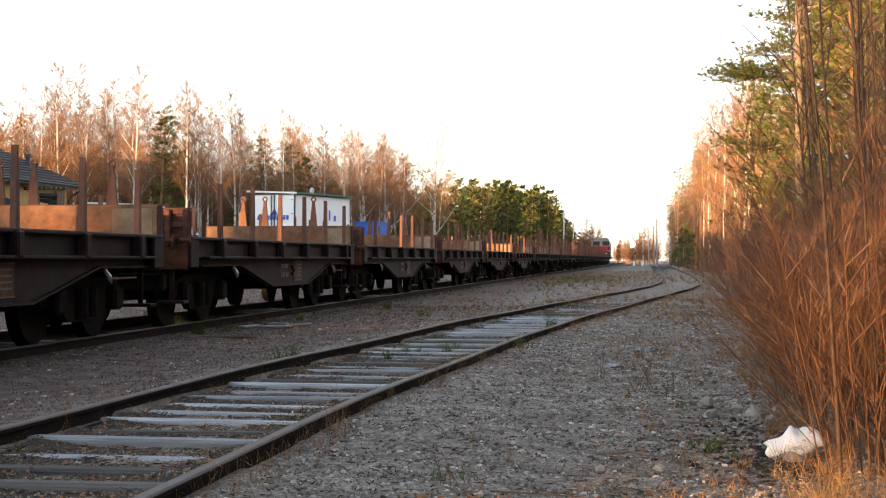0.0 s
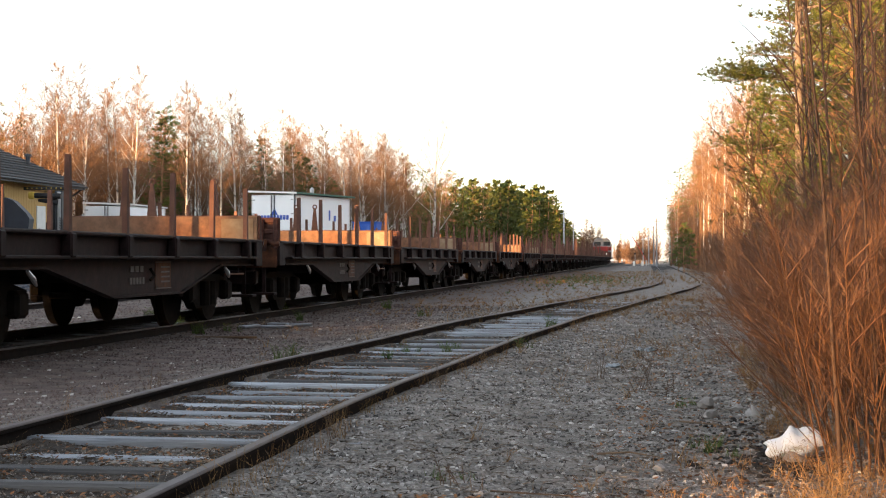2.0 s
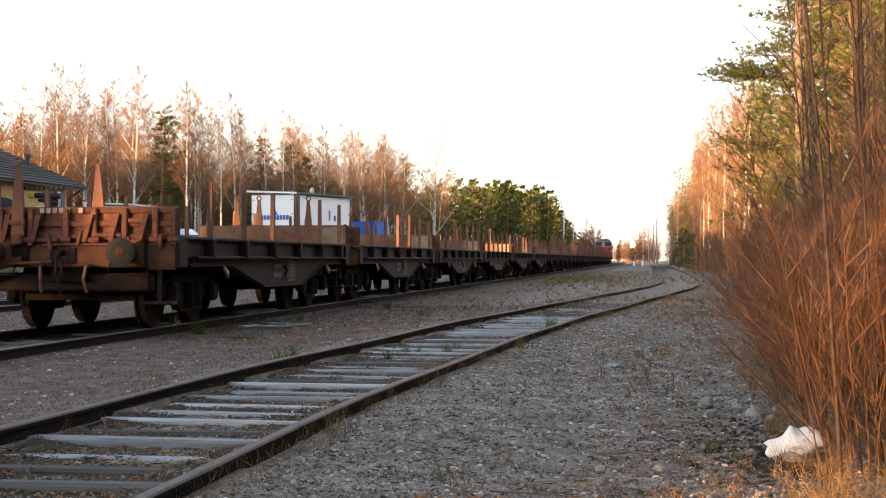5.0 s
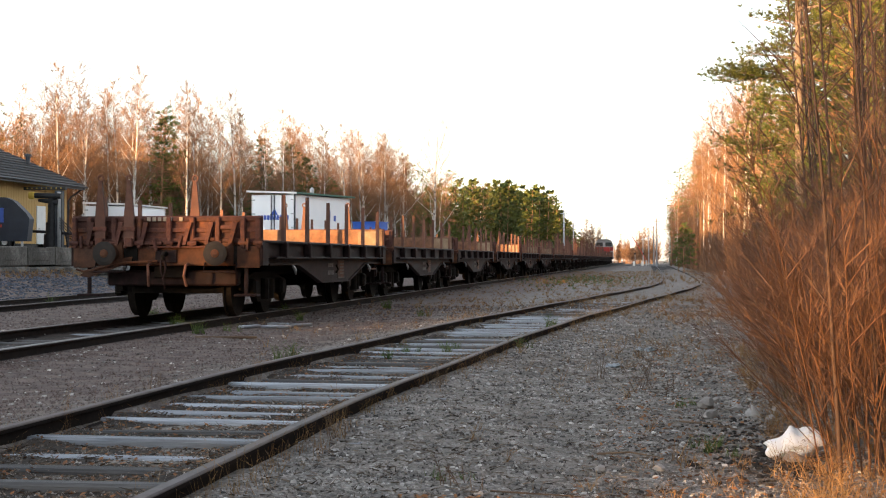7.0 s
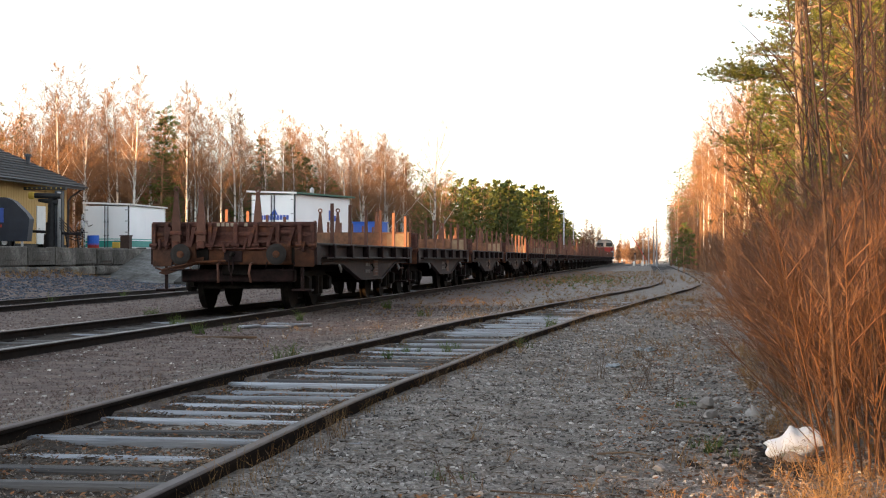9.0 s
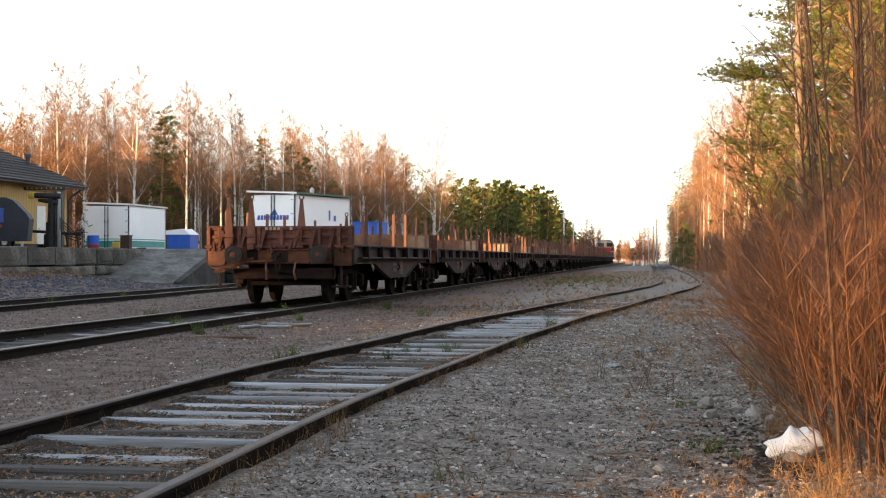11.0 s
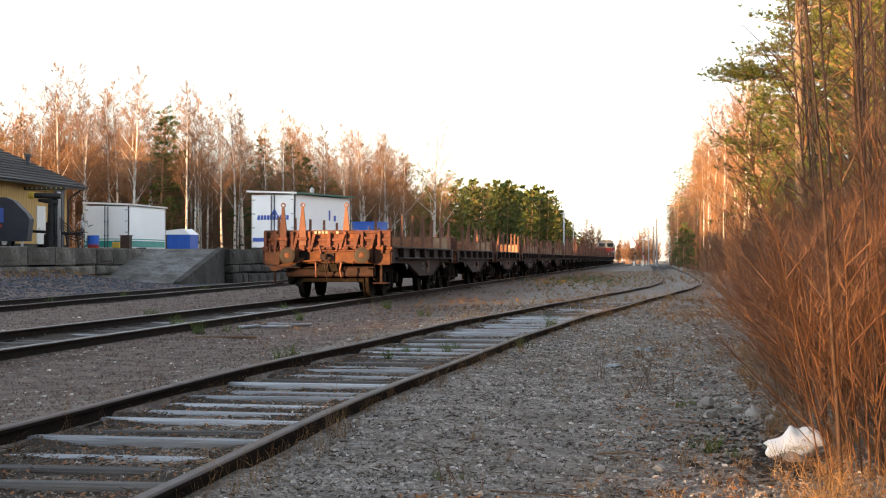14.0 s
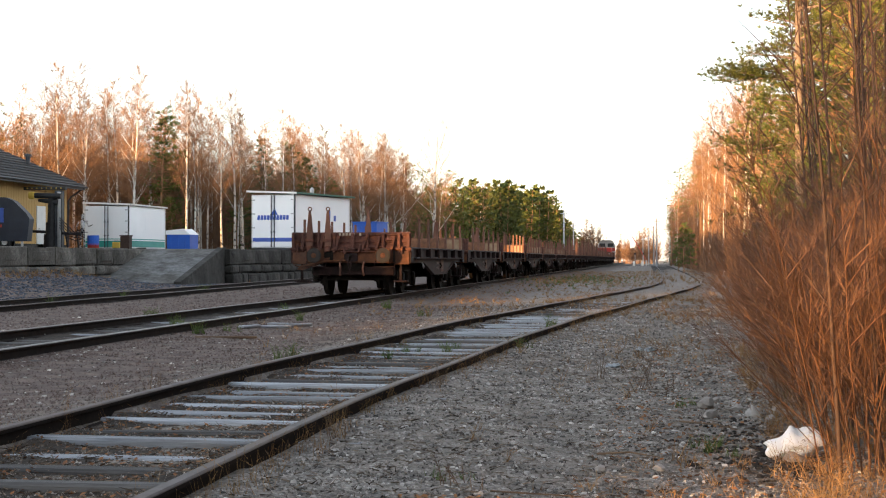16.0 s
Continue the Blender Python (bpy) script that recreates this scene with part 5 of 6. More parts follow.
            spots.append((sight(rng.uniform(lo, hi), y), y, rng.uniform(h0, h1)))
    for x, y, h in spots:
        far.spike((x, y, -1.0), (x + rng.uniform(-0.3, 0.3), y, h), 0.13)
        for i in range(110):
            f = rng.uniform(0.12, 1.0)
            p = Vector((x, y, h * f))
            d = Vector((rng.uniform(-1, 1), rng.uniform(-1, 1), rng.uniform(0.1, 1.3))).normalized()
            far.blade(p + d * rng.uniform(0, 0.6), p + d * (0.6 + 0.22 * h * (1.1 - f)), 0.14, rng)
    tagged(part("far_wood", far, M_TWIG), "hazy brown leafless trees at the end of the line", "woodland", kind="stuff")
    for k, px, y, sc in ((11, 36, 96, 1.02), (11, 462, 112, 0.98), (11, 25, 100, 0.95), (11, 480, 116, 0.8)):
        put(P, used, k, sight(px, y), y, sc, -0.1, rng.uniform(0, 360))
    for i, (px, y, sc) in enumerate(((100, 95, 0.86), (130, 93, 0.92), (196, 97, 0.88), (206, 95, 0.93), (240, 98, 0.82), (330, 96, 0.92), (345, 100, 0.85), (395, 100, 0.88), (415, 102, 0.92), (430, 104, 0.85),
                                     (500, 112, 0.90), (520, 114, 0.88), (545, 118, 0.80), (610, 130, 0.95), (640, 134, 0.92), (680, 140, 0.92), (470, 110, 0.80), (575, 125, 0.82))):
        put(P, used, i % 5, sight(px, y), y, sc, -0.1, 70.0 * i)
    F = [make_pine("bushy scots pine with a full yellow green crown", 57 + i, 12.0, 0.15, 1.7, limbs=38, low=0.34, clumps=10, size=0.32, blades=7, width=0.10) for i in range(2)]
    f_used = set()
    for i, (px, y, sc) in enumerate(((285, 98, 0.86), (306, 104, 0.70), (512, 115, 0.82), (535, 118, 0.74), (590, 130, 0.66), (640, 150, 0.66), (560, 140, 0.7), (700, 160, 0.64), (735, 168, 0.60), (790, 185, 0.60), (815, 190, 0.55), (60, 104, 0.72), (420, 118, 0.66))):
        put(F, f_used, i % 2, sight(px, y), y, sc, -0.1, 50.0 * i)
    A = [make_bare_tree("aspen_tree", "broad pale barked aspen with wide bare crown", 47, 13.0, 0.2, 4.6, M_BIRCH, 30, 0.22, 0.05)]
    a_used = set()
    for px, y, sc in ((768, 165, 1.19), (845, 225, 0.95), (690, 146, 1.02), (650, 140, 0.98), (880, 240, 0.8)):
        put(A, a_used, 0, sight(px, y), y, sc, -0.1, px)
    for i in range(48):
        y = 88 + 110 * ((i + rng.random()) / 48) ** 1.3
        put(P, used, 5 + rng.randrange(3), -36.5 + 9.5 * min(1, (y - 84) / 60) - rng.uniform(0, 7), y, rng.uniform(0.85, 1.3), -0.1, rng.uniform(0, 360))
    for x, y, sc in ((4.4, 33, 0.62), (5.3, 37, 0.75), (6.2, 31, 0.7), (4.9, 42, 0.8), (7.2, 36, 0.8)):
        put(P, used, 8 + rng.randrange(3), x, y, sc, 0.0, rng.uniform(0, 360))
    # wood along the other side of the line
    for i in range(84):
        f = (i + rng.random()) / 84
        y = 20 + 330 * f ** 1.8
        x = 5.4 + rng.uniform(-1.2, 7.5) * (0.8 + y / 260)
        u = rng.random()
        if u < 0.24:
            k, s = 8 + rng.randrange(3), rng.uniform(0.6, 0.95)
        elif u < 0.32:
            k, s = 11, rng.uniform(0.5, 0.9)
        elif u < 0.72:
            k, s = rng.randrange(5), rng.uniform(0.7, 1.0)
        else:
            k, s = 5 + rng.randrange(3), rng.uniform(0.6, 1.1)
        put(P, used, k, x, y, s, 0.0, rng.uniform(0, 360))
    for i in range(50):
        y = 95 + 240 * ((i + rng.random()) / 50) ** 1.3
        put(P, used, rng.randrange(5) if rng.random() < 0.8 else 8 + rng.randrange(3), 4.2 + rng.uniform(0, 4.5), y, rng.uniform(0.85, 1.1), -0.15, rng.uniform(0, 360))
    for i in range(34):
        y = 45 + 270 * ((i + rng.random()) / 34) ** 1.3
        put(P, used, 5 + rng.randrange(3), 3.9 + rng.uniform(0, 3.0), y, rng.uniform(0.28, 0.6), -0.1, rng.uniform(0, 360))
    # unseen spruces added behind the camera shade the yard; low ones let sun pass
    side = Vector((SUN_WAY.y, -SUN_WAY.x, 0)).normalized()
    back = -Vector((SUN_WAY.x, SUN_WAY.y, 0)).normalized()
    belt = Geo()
    rng = random.Random(23)
    for lo, hi, step, s0, s1, rows in ((-114, -75, 1.1, 0.72, 0.95, 1), (-72, -45, 1.5, 0.82, 0.98, 1), (-45, -28.9, 0.9, 1.1, 1.25, 2), (-28.9, -25.3, 0.75, 0.62, 0.68, 2), (-25.3, -20.6, 0.9, 1.1, 1.25, 2), (-20.6, -16.2, 0.95, 0.80, 0.92, 1), (-16.2, -15.2, 0.7, 0.82, 0.92, 2),
                                       (-15.2, -5.1, 1.8, 0.92, 1.1, 1), (-15.2, -5.1, 0.7, 0.72, 0.84, 2), (-45, -28.5, 0.9, 0.6, 0.7, 1), (-2.0, 12, 1.0, 0.95, 1.1, 2)):
        w = lo + step / 2
        while w < hi:
            for r in range(rows):
                c = side * (w + rng.uniform(-0.25, 0.25)) + back * (64 + 3 * r + rng.uniform(-1, 1))
                belt_tree(belt, c.x, c.y, rng.uniform(s0, s1), rng)
            w += step
    # more unseen spruces, added behind the camera and on its right
    for i in range(75):
        if i < 40:
            x, y = rng.uniform(6.5, 13), -34 + i * 1.35 + rng.uniform(-0.5, 0.5)
        else:
            x, y = -32 + (i - 40) * 1.2, rng.uniform(-44, -34)
        belt_tree(belt, x, y, rng.uniform(0.9, 1.3), rng)
    tagged(part("spruce_belt", belt, M_SPRUCE), "unseen belt of dark spruces added to shade the yard", "woodland", kind="stuff")
    # unseen birch and pines added in the belt's gaps to break up the sun
    for w, k, far in ((-18.6, 2, 66), (-4.6, 8, 64), (-3.8, 9, 66), (-3.0, 10, 63), (-2.2, 8, 66), (-3.4, 10, 69)):
        c = side * w + back * far
        put(P, used, k, c.x, c.y, 1.2, -0.1, rng.uniform(0, 360))


plant_forest()


def fill_deep_wood():
    """Uncountable thin stems and twigs deep inside the wood on both sides."""
    rng = random.Random(77)
    for n, west in ((21000, True), (6000, False)):
        g = Geo()
        for i in range(n):
            if west:
                y = 86 + 290 * rng.random() ** 1.9
                x = -42 + 9.5 * min(1, (y - 84) / 60) - rng.uniform(0, 15)
                while x < -0.44 * y - 1.5:
                    y = 92 + 284 * rng.random() ** 1.9
                    x = -42 + 9.5 * min(1, (y - 84) / 60) - rng.uniform(0, 15)
            else:
                y = 18 + 300 * rng.random() ** 1.5
                x = 8.5 + y * 0.025 + rng.uniform(0, 12)
                if i % 3 == 0:
                    y = 100 + 230 * rng.random()
                    x = 3.6 + y * 0.003 + rng.uniform(0, 7)
            h = rng.uniform(5.0, 11.0) if rng.random() < 0.8 else rng.uniform(1.0, 3.5)
            p = Vector((x, y, -0.2))
            q = p + Vector((rng.uniform(-0.6, 0.6), rng.uniform(-0.6, 0.6), h))
            g.spike(p, q, rng.uniform(0.025, 0.075))
            for k in range(7):
                m = p.lerp(q, rng.uniform(0.12, 0.98))
                g.blade(m, m + Vector((rng.uniform(-1, 1), rng.uniform(-1, 1), rng.uniform(0.1, 1.5))) * rng.uniform(0.5, 1.3), 0.05, rng)
        for i in range(9500 if west else 5200):      # brush at the foot of the wood
            if west:
                y = 84 + 200 * rng.random() ** 1.3
                x = -33.5 + 9.5 * min(1, (y - 84) / 60) - rng.uniform(0, 8)
            else:
                y = 34 + 270 * rng.random() ** 1.3
                x = 3.6 + y * 0.006 + rng.uniform(0, 6)
            p = Vector((x, y, -0.15))
            q = p + Vector((rng.uniform(-0.4, 0.4), rng.uniform(-0.4, 0.4), rng.uniform(0.6, 4.2 if west else 2.6)))
            g.spike(p, q, 0.012 + y * 0.00008)
            for k in range(4):
                m = p.lerp(q, rng.uniform(0.2, 0.98))
                g.blade(m, m + Vector((rng.uniform(-1, 1), rng.uniform(-1, 1), rng.uniform(0.1, 1.2))) * rng.uniform(0.25, 0.8), 0.028, rng)
        ob = part("deep_wood", g, M_TWIG)
        tagged(ob, "brown tangle of leafless trees deep in the wood", "woodland", kind="stuff")


fill_deep_wood()


def plant_thicket():
    rng = random.Random(4)
    lab = "dense leafless willow shrub with orange brown shoots"
    P = [make_shrub(70 + i, (1.6, 2.0, 2.3, 1.3)[i], 6, 1.2, lab, twig=0.0019, lean=(-0.08, 0.0)) for i in range(4)]
    used = set()
    near = make_shrub(80, 1.75, 9, 0.75, "clump of upright orange brown willow stems", twig=0.0017, lean=(-0.10, 0.0), girth=0.0036, dense=7)
    near.matrix_basis = pose(1.0, 7.9, ground_z(1.0, 7.9))
    for x, y, a, s in ((1.10, 8.1, 25, 1.05), (1.24, 8.5, -30, 1.15), (1.34, 8.0, 12, 1.0), (1.2, 9.2, -15, 1.1), (1.02, 8.7, 35, 0.85), (1.16, 8.8, -40, 1.0), (1.42, 8.7, 20, 1.1)):
        copy_thing(near, pose(x, y, ground_z(x, y), 0, 0, a)).scale = (s, s, s)
    lab = "brown barked alder sapling with long ascending side shoots"
    for i, (x, y, h, r, lean) in enumerate(((0.93, 7.75, 3.7, 0.0125, -0.055), (1.16, 8.0, 3.6, 0.013, -0.05), (1.30, 8.3, 3.9, 0.015, -0.02), (1.45, 8.8, 4.0, 0.014, 0.0),
                                            (1.22, 9.6, 4.0, 0.013, -0.06), (1.5, 10.4, 4.2, 0.015, -0.04), (1.75, 11.5, 4.2, 0.014, -0.02), (1.35, 11.8, 3.6, 0.012, -0.09), (1.9, 13.0, 4.4, 0.015, -0.03),
                                            (2.0, 14.5, 5.0, 0.018, -0.05), (2.4, 16.0, 5.2, 0.02, -0.03), (1.9, 17.5, 4.6, 0.018, -0.06), (2.6, 18.5, 5.6, 0.022, -0.02), (2.2, 20.0, 5.0, 0.02, -0.06), (3.0, 21.0, 5.8, 0.024, -0.03), (2.4, 23.0, 5.4, 0.022, -0.05))):
        make_sapling(300 + i, x, y, h, r, lean, lab)
    spots = []
    for i in range(58):
        f = (i + rng.random()) / 58
        y = 9.6 + 26 * f ** 1.4
        spots.append((1.08 + 0.024 * (y - 8) + 2.5 * rng.random() ** 1.5, y))
    for i, (x, y) in enumerate(spots):
        put(P, used, i % 4, x, y, rng.uniform(0.8, 1.12), ground_z(x, y), rng.uniform(-50, 50))
    for x, y, s in ((0.98, 9.9, 0.5), (0.92, 10.7, 0.42), (1.12, 11.3, 0.6), (1.0, 12.2, 0.5), (1.3, 12.9, 0.65), (1.2, 10.3, 0.6), (1.15, 14.0, 0.6), (1.4, 15.5, 0.7)):
        put(P, used, rng.choice((0, 3)), x, y, s, ground_z(x, y), rng.uniform(-60, 60), 0.8)


plant_thicket()


def make_near_pine():
    """The pine over the thicket: pale trunk, long flat boughs thick with needle tufts."""
    rng = random.Random(92)
    t = thing("pine_tree", "scots pine with pale bark and long low needle boughs", "tree", pose(2.72, 29, 0.05))
    trunk = bend_line((0.05, 0, -0.1), (-0.01, 0, 1), 10.5, 9, rng, 0.015, 0.02)
    tg, cg = Geo().tube(trunk, [0.105 - 0.0085 * i for i in range(10)], 10), Geo()
    boughs = [(4.42, 180, 1.58, -0.03), (4.45, 186, 1.35, 0.0), (4.6, 174, 1.2, 0.06), (4.4, 192, 1.2, -0.03), (4.8, 183, 0.95, 0.08), (4.5, 178, 1.5, 0.0), (3.20, 178, 1.35, -0.05), (3.25, 190, 1.1, 0.0), (4.0, 200, 0.7, 0.1), (5.4, 170, 0.5, 0.5), (5.9, 190, 0.55, 0.5), (6.4, 180, 0.5, 0.5)]
    boughs += [(rng.uniform(4.2, 9.5), rng.uniform(-80, 80), rng.uniform(0.9, 2.3), rng.uniform(0.0, 0.4)) for _ in range(34)]
    boughs += [(rng.uniform(5.6, 10), rng.uniform(90, 270), rng.uniform(0.6, 1.1), rng.uniform(0.1, 0.5)) for _ in range(8)]
    for z, az, ln, rise in boughs:
        k = min(8.9, z / 10.5 * 9)
        p = trunk[int(k)].lerp(trunk[int(k) + 1], k - int(k))
        d = Vector((math.cos(radians(az)), math.sin(radians(az)), rise))
        limb = bend_line(p, d, ln, 5, rng, 0.10, 0.01)
        tg.tube(limb, [0.026, 0.022, 0.018, 0.014, 0.010, 0.005], 5, False)
        for c in range(int(38 * ln)):
            u = 5 * (1 - 0.75 * rng.random() ** 1.3) - 0.01
            q = limb[int(u)].lerp(limb[int(u) + 1], u - int(u))
            o = Vector((rng.uniform(-1, 1), rng.uniform(-1, 1), rng.uniform(-0.2, 0.75))) * rng.uniform(0.14, 0.40)
            e = q + o + d * 0.1
            cg.spike(q, e, 0.007)
            needles(cg, e, (o + Vector((0, 0, 0.08))).normalized(), 0.09, 20, rng, 0.010)
            needles(cg, q.lerp(e, 0.55), o.normalized(), 0.08, 14, rng, 0.010)
    part("trunk", tg, M_PALEBARK, t, smooth=True)
    part("crown", cg, M_NEEDLE, t, "yellow green needle boughs")


make_near_pine()


def plant_young_pines():
    """Bushy young pines behind the thicket, full of yellow green needles down to the shrubs."""
    P = [make_pine("bushy young pine with yellow green needles behind the thicket", 151 + i, 7.8, 0.09, 1.5, limbs=48, low=0.22, clumps=14, blades=12, width=0.026, size=0.19) for i in range(2)]
    used = set()
    for i, (px, y, s) in enumerate(((1422, 35, 0.95), (1462, 31, 0.85), (1530, 28, 0.85), (1570, 33, 1.1), (1374, 46, 0.72), (1500, 37, 1.15), (1424, 41, 1.15), (1600, 26, 0.8))):
        put(P, used, i % 2, sight(px, y), y, s, 0.05, 67.0 * i)


plant_young_pines()


# ---------------------------------------------------------------- loose things on the ground
def pebble(g, x, y, z, s, rng):
    """An irregular stone of eight corners."""
    a = rng.uniform(0, 3.14)
    ca, sa = math.cos(a), math.sin(a)
    vs = []
    for i in range(4):
        t = i * math.pi / 2 + rng.uniform(-0.3, 0.3)
        for zz, k in ((-0.25, 1.0), (0.30, 0.62)):
            u, w = math.cos(t) * s * k * rng.uniform(0.7, 1.1), math.sin(t) * s * 0.75 * k * rng.uniform(0.7, 1.1)
            vs.append((x + u * ca - w * sa, y + u * sa + w * ca, z + zz * s * rng.uniform(0.6, 1.1)))
    fs = [(0, 2, 3, 1), (2, 4, 5, 3), (4, 6, 7, 5), (6, 0, 1, 7), (1, 3, 5, 7)]
    g.add(vs, fs)


def scatter_stones():
    rng = random.Random(8)
    g = Geo()
    for i in range(12500):
        y = 5.6 + 22 * rng.random() ** 1.7
        half = 0.30 * y + 0.5
        x = -0.13 * y + rng.uniform(-half, half * 0.95)
        s = rng.choice((0.008, 0.010, 0.012, 0.016, 0.022)) * rng.uniform(0.7, 1.3) * (0.8 + y / 30)
        if abs(abs(x - siding_x(y)) - 0.795) < 0.08 or (abs(x - siding_x(y)) < 0.72 and s > 0.016) or (x < siding_x(y) - 0.9 and i % 3):
            continue
        pebble(g, x, y, ground_z(x, y) + s * 0.1, s, rng)
    for i in range(900):
        y = 6.2 + 16 * rng.random() ** 1.4
        x = rng.uniform(-1.75, 0.75) + 0.04 * (y - 8)
        s = rng.uniform(0.011, 0.024)
        if x - siding_x(y) > 0.92:
            pebble(g, x, y, ground_z(x, y) + s * 0.15, s, rng)
    for i in range(70):
        y = rng.uniform(6.5, 16)
        x = rng.uniform(-1.5, 1.0) if i % 3 else rng.uniform(-1.9, -1.4)
        s = rng.uniform(0.02, 0.035)
        pebble(g, x, y, ground_z(x, y) + s * 0.15, s, rng)
    tagged(part("gravel", g, M_STONE), "loose grey gravel and pebbles strewn over the yard", "gravel", kind="stuff")
    g = Geo()
    for i in range(95000):
        y = 5.5 + 30 * rng.random() ** 1.45
        half = 0.30 * y + 0.5
        x = -0.13 * y + rng.uniform(-half, half * 0.95)
        dx = abs(x - siding_x(y))
        if abs(dx - 0.795) < 0.07 or x < -6.2:
            continue
        s = rng.uniform(0.004, 0.013) * (0.7 + y / 22) * (0.8 if dx < 0.75 else 1.0)
        z = bed_z(x, y, x - siding_x(y)) + 0.003 if dx < 0.72 else ground_z(x, y)
        a = rng.uniform(0, 6.28)
        p = Vector((x, y, z - 0.003))
        up = p + Vector((rng.uniform(-0.4, 0.4) * s, rng.uniform(-0.4, 0.4) * s, s * rng.uniform(0.6, 1.4)))
        n = len(g.v)
        g.v.extend([tuple(p + Vector((math.cos(a + k * 2.1) * s, math.sin(a + k * 2.1) * s * 0.8, 0))) for k in range(3)] + [tuple(up)])
        g.f.extend(((n, n + 1, n + 3), (n + 1, n + 2, n + 3), (n + 2, n, n + 3)))
    for i in range(22000):      # coarser grit between the two farther tracks
        y = 13 + 45 * rng.random() ** 1.2
        x = -6.0 - rng.random() * (0.43 * y - 5.2)
        if x < -21 or abs(abs(x - TRAIN_X) - 0.795) < 0.08 or abs(abs(x - loading_x(y)) - 0.795) < 0.08:
            continue
        s = rng.uniform(0.008, 0.02) * (0.6 + y / 30)
        p = Vector((x, y, ground_z(x, y) - 0.003))
        a = rng.uniform(0, 6.28)
        n = len(g.v)
        g.v.extend([tuple(p + Vector((math.cos(a + k * 2.1) * s, math.sin(a + k * 2.1) * s * 0.8, 0))) for k in range(3)] + [tuple(p + Vector((0, 0, s * rng.uniform(0.5, 1.2))))])
        g.f.extend(((n, n + 1, n + 3), (n + 1, n + 2, n + 3), (n + 2, n, n + 3)))
    tagged(part("grit", g, M_GRIT), "coarse grey brown grit over the yard", "gravel", kind="stuff")
    b = Geo()
    for i in range(7000):
        y = rng.uniform(33, 64)
        x = -22.3 + rng.uniform(0, 6.2)
        s = rng.uniform(0.04, 0.09)
        pebble(b, x, y, ground_z(x, y) + s * 0.1, s, rng)
    tagged(part("crushed_stone", b, M_BALLAST), "bank of blue grey crushed stone before the platform", "gravel", kind="stuff")


scatter_stones()


def make_rock(x, y, s, sink, seed):
    bm = bmesh.new()
    bmesh.ops.create_icosphere(bm, subdivisions=3, radius=1)
    rr = random.Random(seed)
    cuts = [(Vector((rr.uniform(-1, 1), rr.uniform(-1, 1), rr.uniform(-0.3, 1))).normalized(), rr.uniform(0.55, 0.8)) for _ in range(9)]
    for v in bm.verts:
        n = noise.fractal(v.co * 1.1 + Vector((seed * 3.1, seed, 0)), 0.8, 2.0, 3)
        d = v.co.copy()
        for cut, depth in cuts:
            d -= cut * max(0.0, d.dot(cut) - depth)
        v.co = Vector((d.x * 1.3, d.y, d.z * 0.85)) * (1 + 0.16 * n) * s
    me = bpy.data.meshes.new("rock")
    bm.to_mesh(me)
    bm.free()
    me.materials.append(M_ROCK)
    ob = part("rock", me, None, at=pose(x, y, ground_z(x, y) + s * (sink + 0.25), 0, 0, seed * 37))
    tagged(ob, "rounded grey fieldstone lying on the gravel", "rock", "stones beside the thicket")


for i, (x, y, s, k) in enumerate([(0.40, 11.3, 0.060, 0.45), (0.41, 10.7, 0.055, 0.2), (0.71, 10.75, 0.062, 0.3), (0.80, 10.45, 0.04, 0.3), (0.62, 11.2, 0.035, 0.3), (-1.97, 9.2, 0.035, 0.5),
                                  (0.86, 10.9, 0.05, 0.3), (0.5, 12.0, 0.03, 0.3), (0.05, 8.1, 0.03, 0.3), (0.76, 8.35, 0.05, 0.2), (0.3, 9.0, 0.025, 0.3), (-0.25, 8.0, 0.03, 0.3)]):
    make_rock(x, y, s, k, i + 1)


def make_bag():
    bm = bmesh.new()
    bmesh.ops.create_icosphere(bm, subdivisions=4, radius=1)
    for v in bm.verts:
        p = v.co.copy()
        n = noise.fractal(p * 1.4 + Vector((2, 5, 1)), 0.7, 2.0, 4)
        fold = 0.10 * math.sin(9 * p.x + 4 * p.z + 3 * n)
        lobe = 0.75 + 0.35 * p.x if p.x > -0.2 else 0.68 + 0.28 * abs(p.x + 0.3)
        peak = 0.55 * math.exp(-((p.x + 0.05) / 0.16) ** 2) * max(0, p.z)
        v.co = Vector((p.x * 0.158, p.y * 0.085 * lobe, p.z * 0.092 * lobe)) * (1 + 0.2 * n + fold * 0.7) + Vector((0, 0, 0.075 * peak + 0.018 * p.x))
    me = bpy.data.meshes.new("plastic_bag")
    bm.to_mesh(me)
    bm.free()
    me.materials.append(M_BAG)
    me.polygons.foreach_set("use_smooth", [True] * len(me.polygons))
    ob = part("plastic_bag", me, None, at=pose(0.775, 8.55, 0.078, 0, -6, 0))
    tagged(ob, "crumpled white plastic bag caught among the shoots", "plastic bag")


make_bag()


def tuft(g, x, y, h, n, rng, spread=0.35, w=0.004):
    z = ground_z(x, y) - 0.005
    for _ in range(n):
        a = rng.uniform(0, 6.28)
        r = rng.uniform(0, 0.05)
        p = Vector((x + math.cos(a) * r, y + math.sin(a) * r, z))
        d = Vector((rng.uniform(-spread, spread), rng.uniform(-spread, spread), 1)).normalized()
        q = p + d * h * rng.uniform(0.4, 1.1)
        g.blade(p, q, w, rng)
        if rng.random() < 0.5:
            g.blade(q - d * h * 0.1, q + Vector((d.x * 2, d.y * 2, 0.2)).normalized() * h * 0.3, w * 0.8, rng)


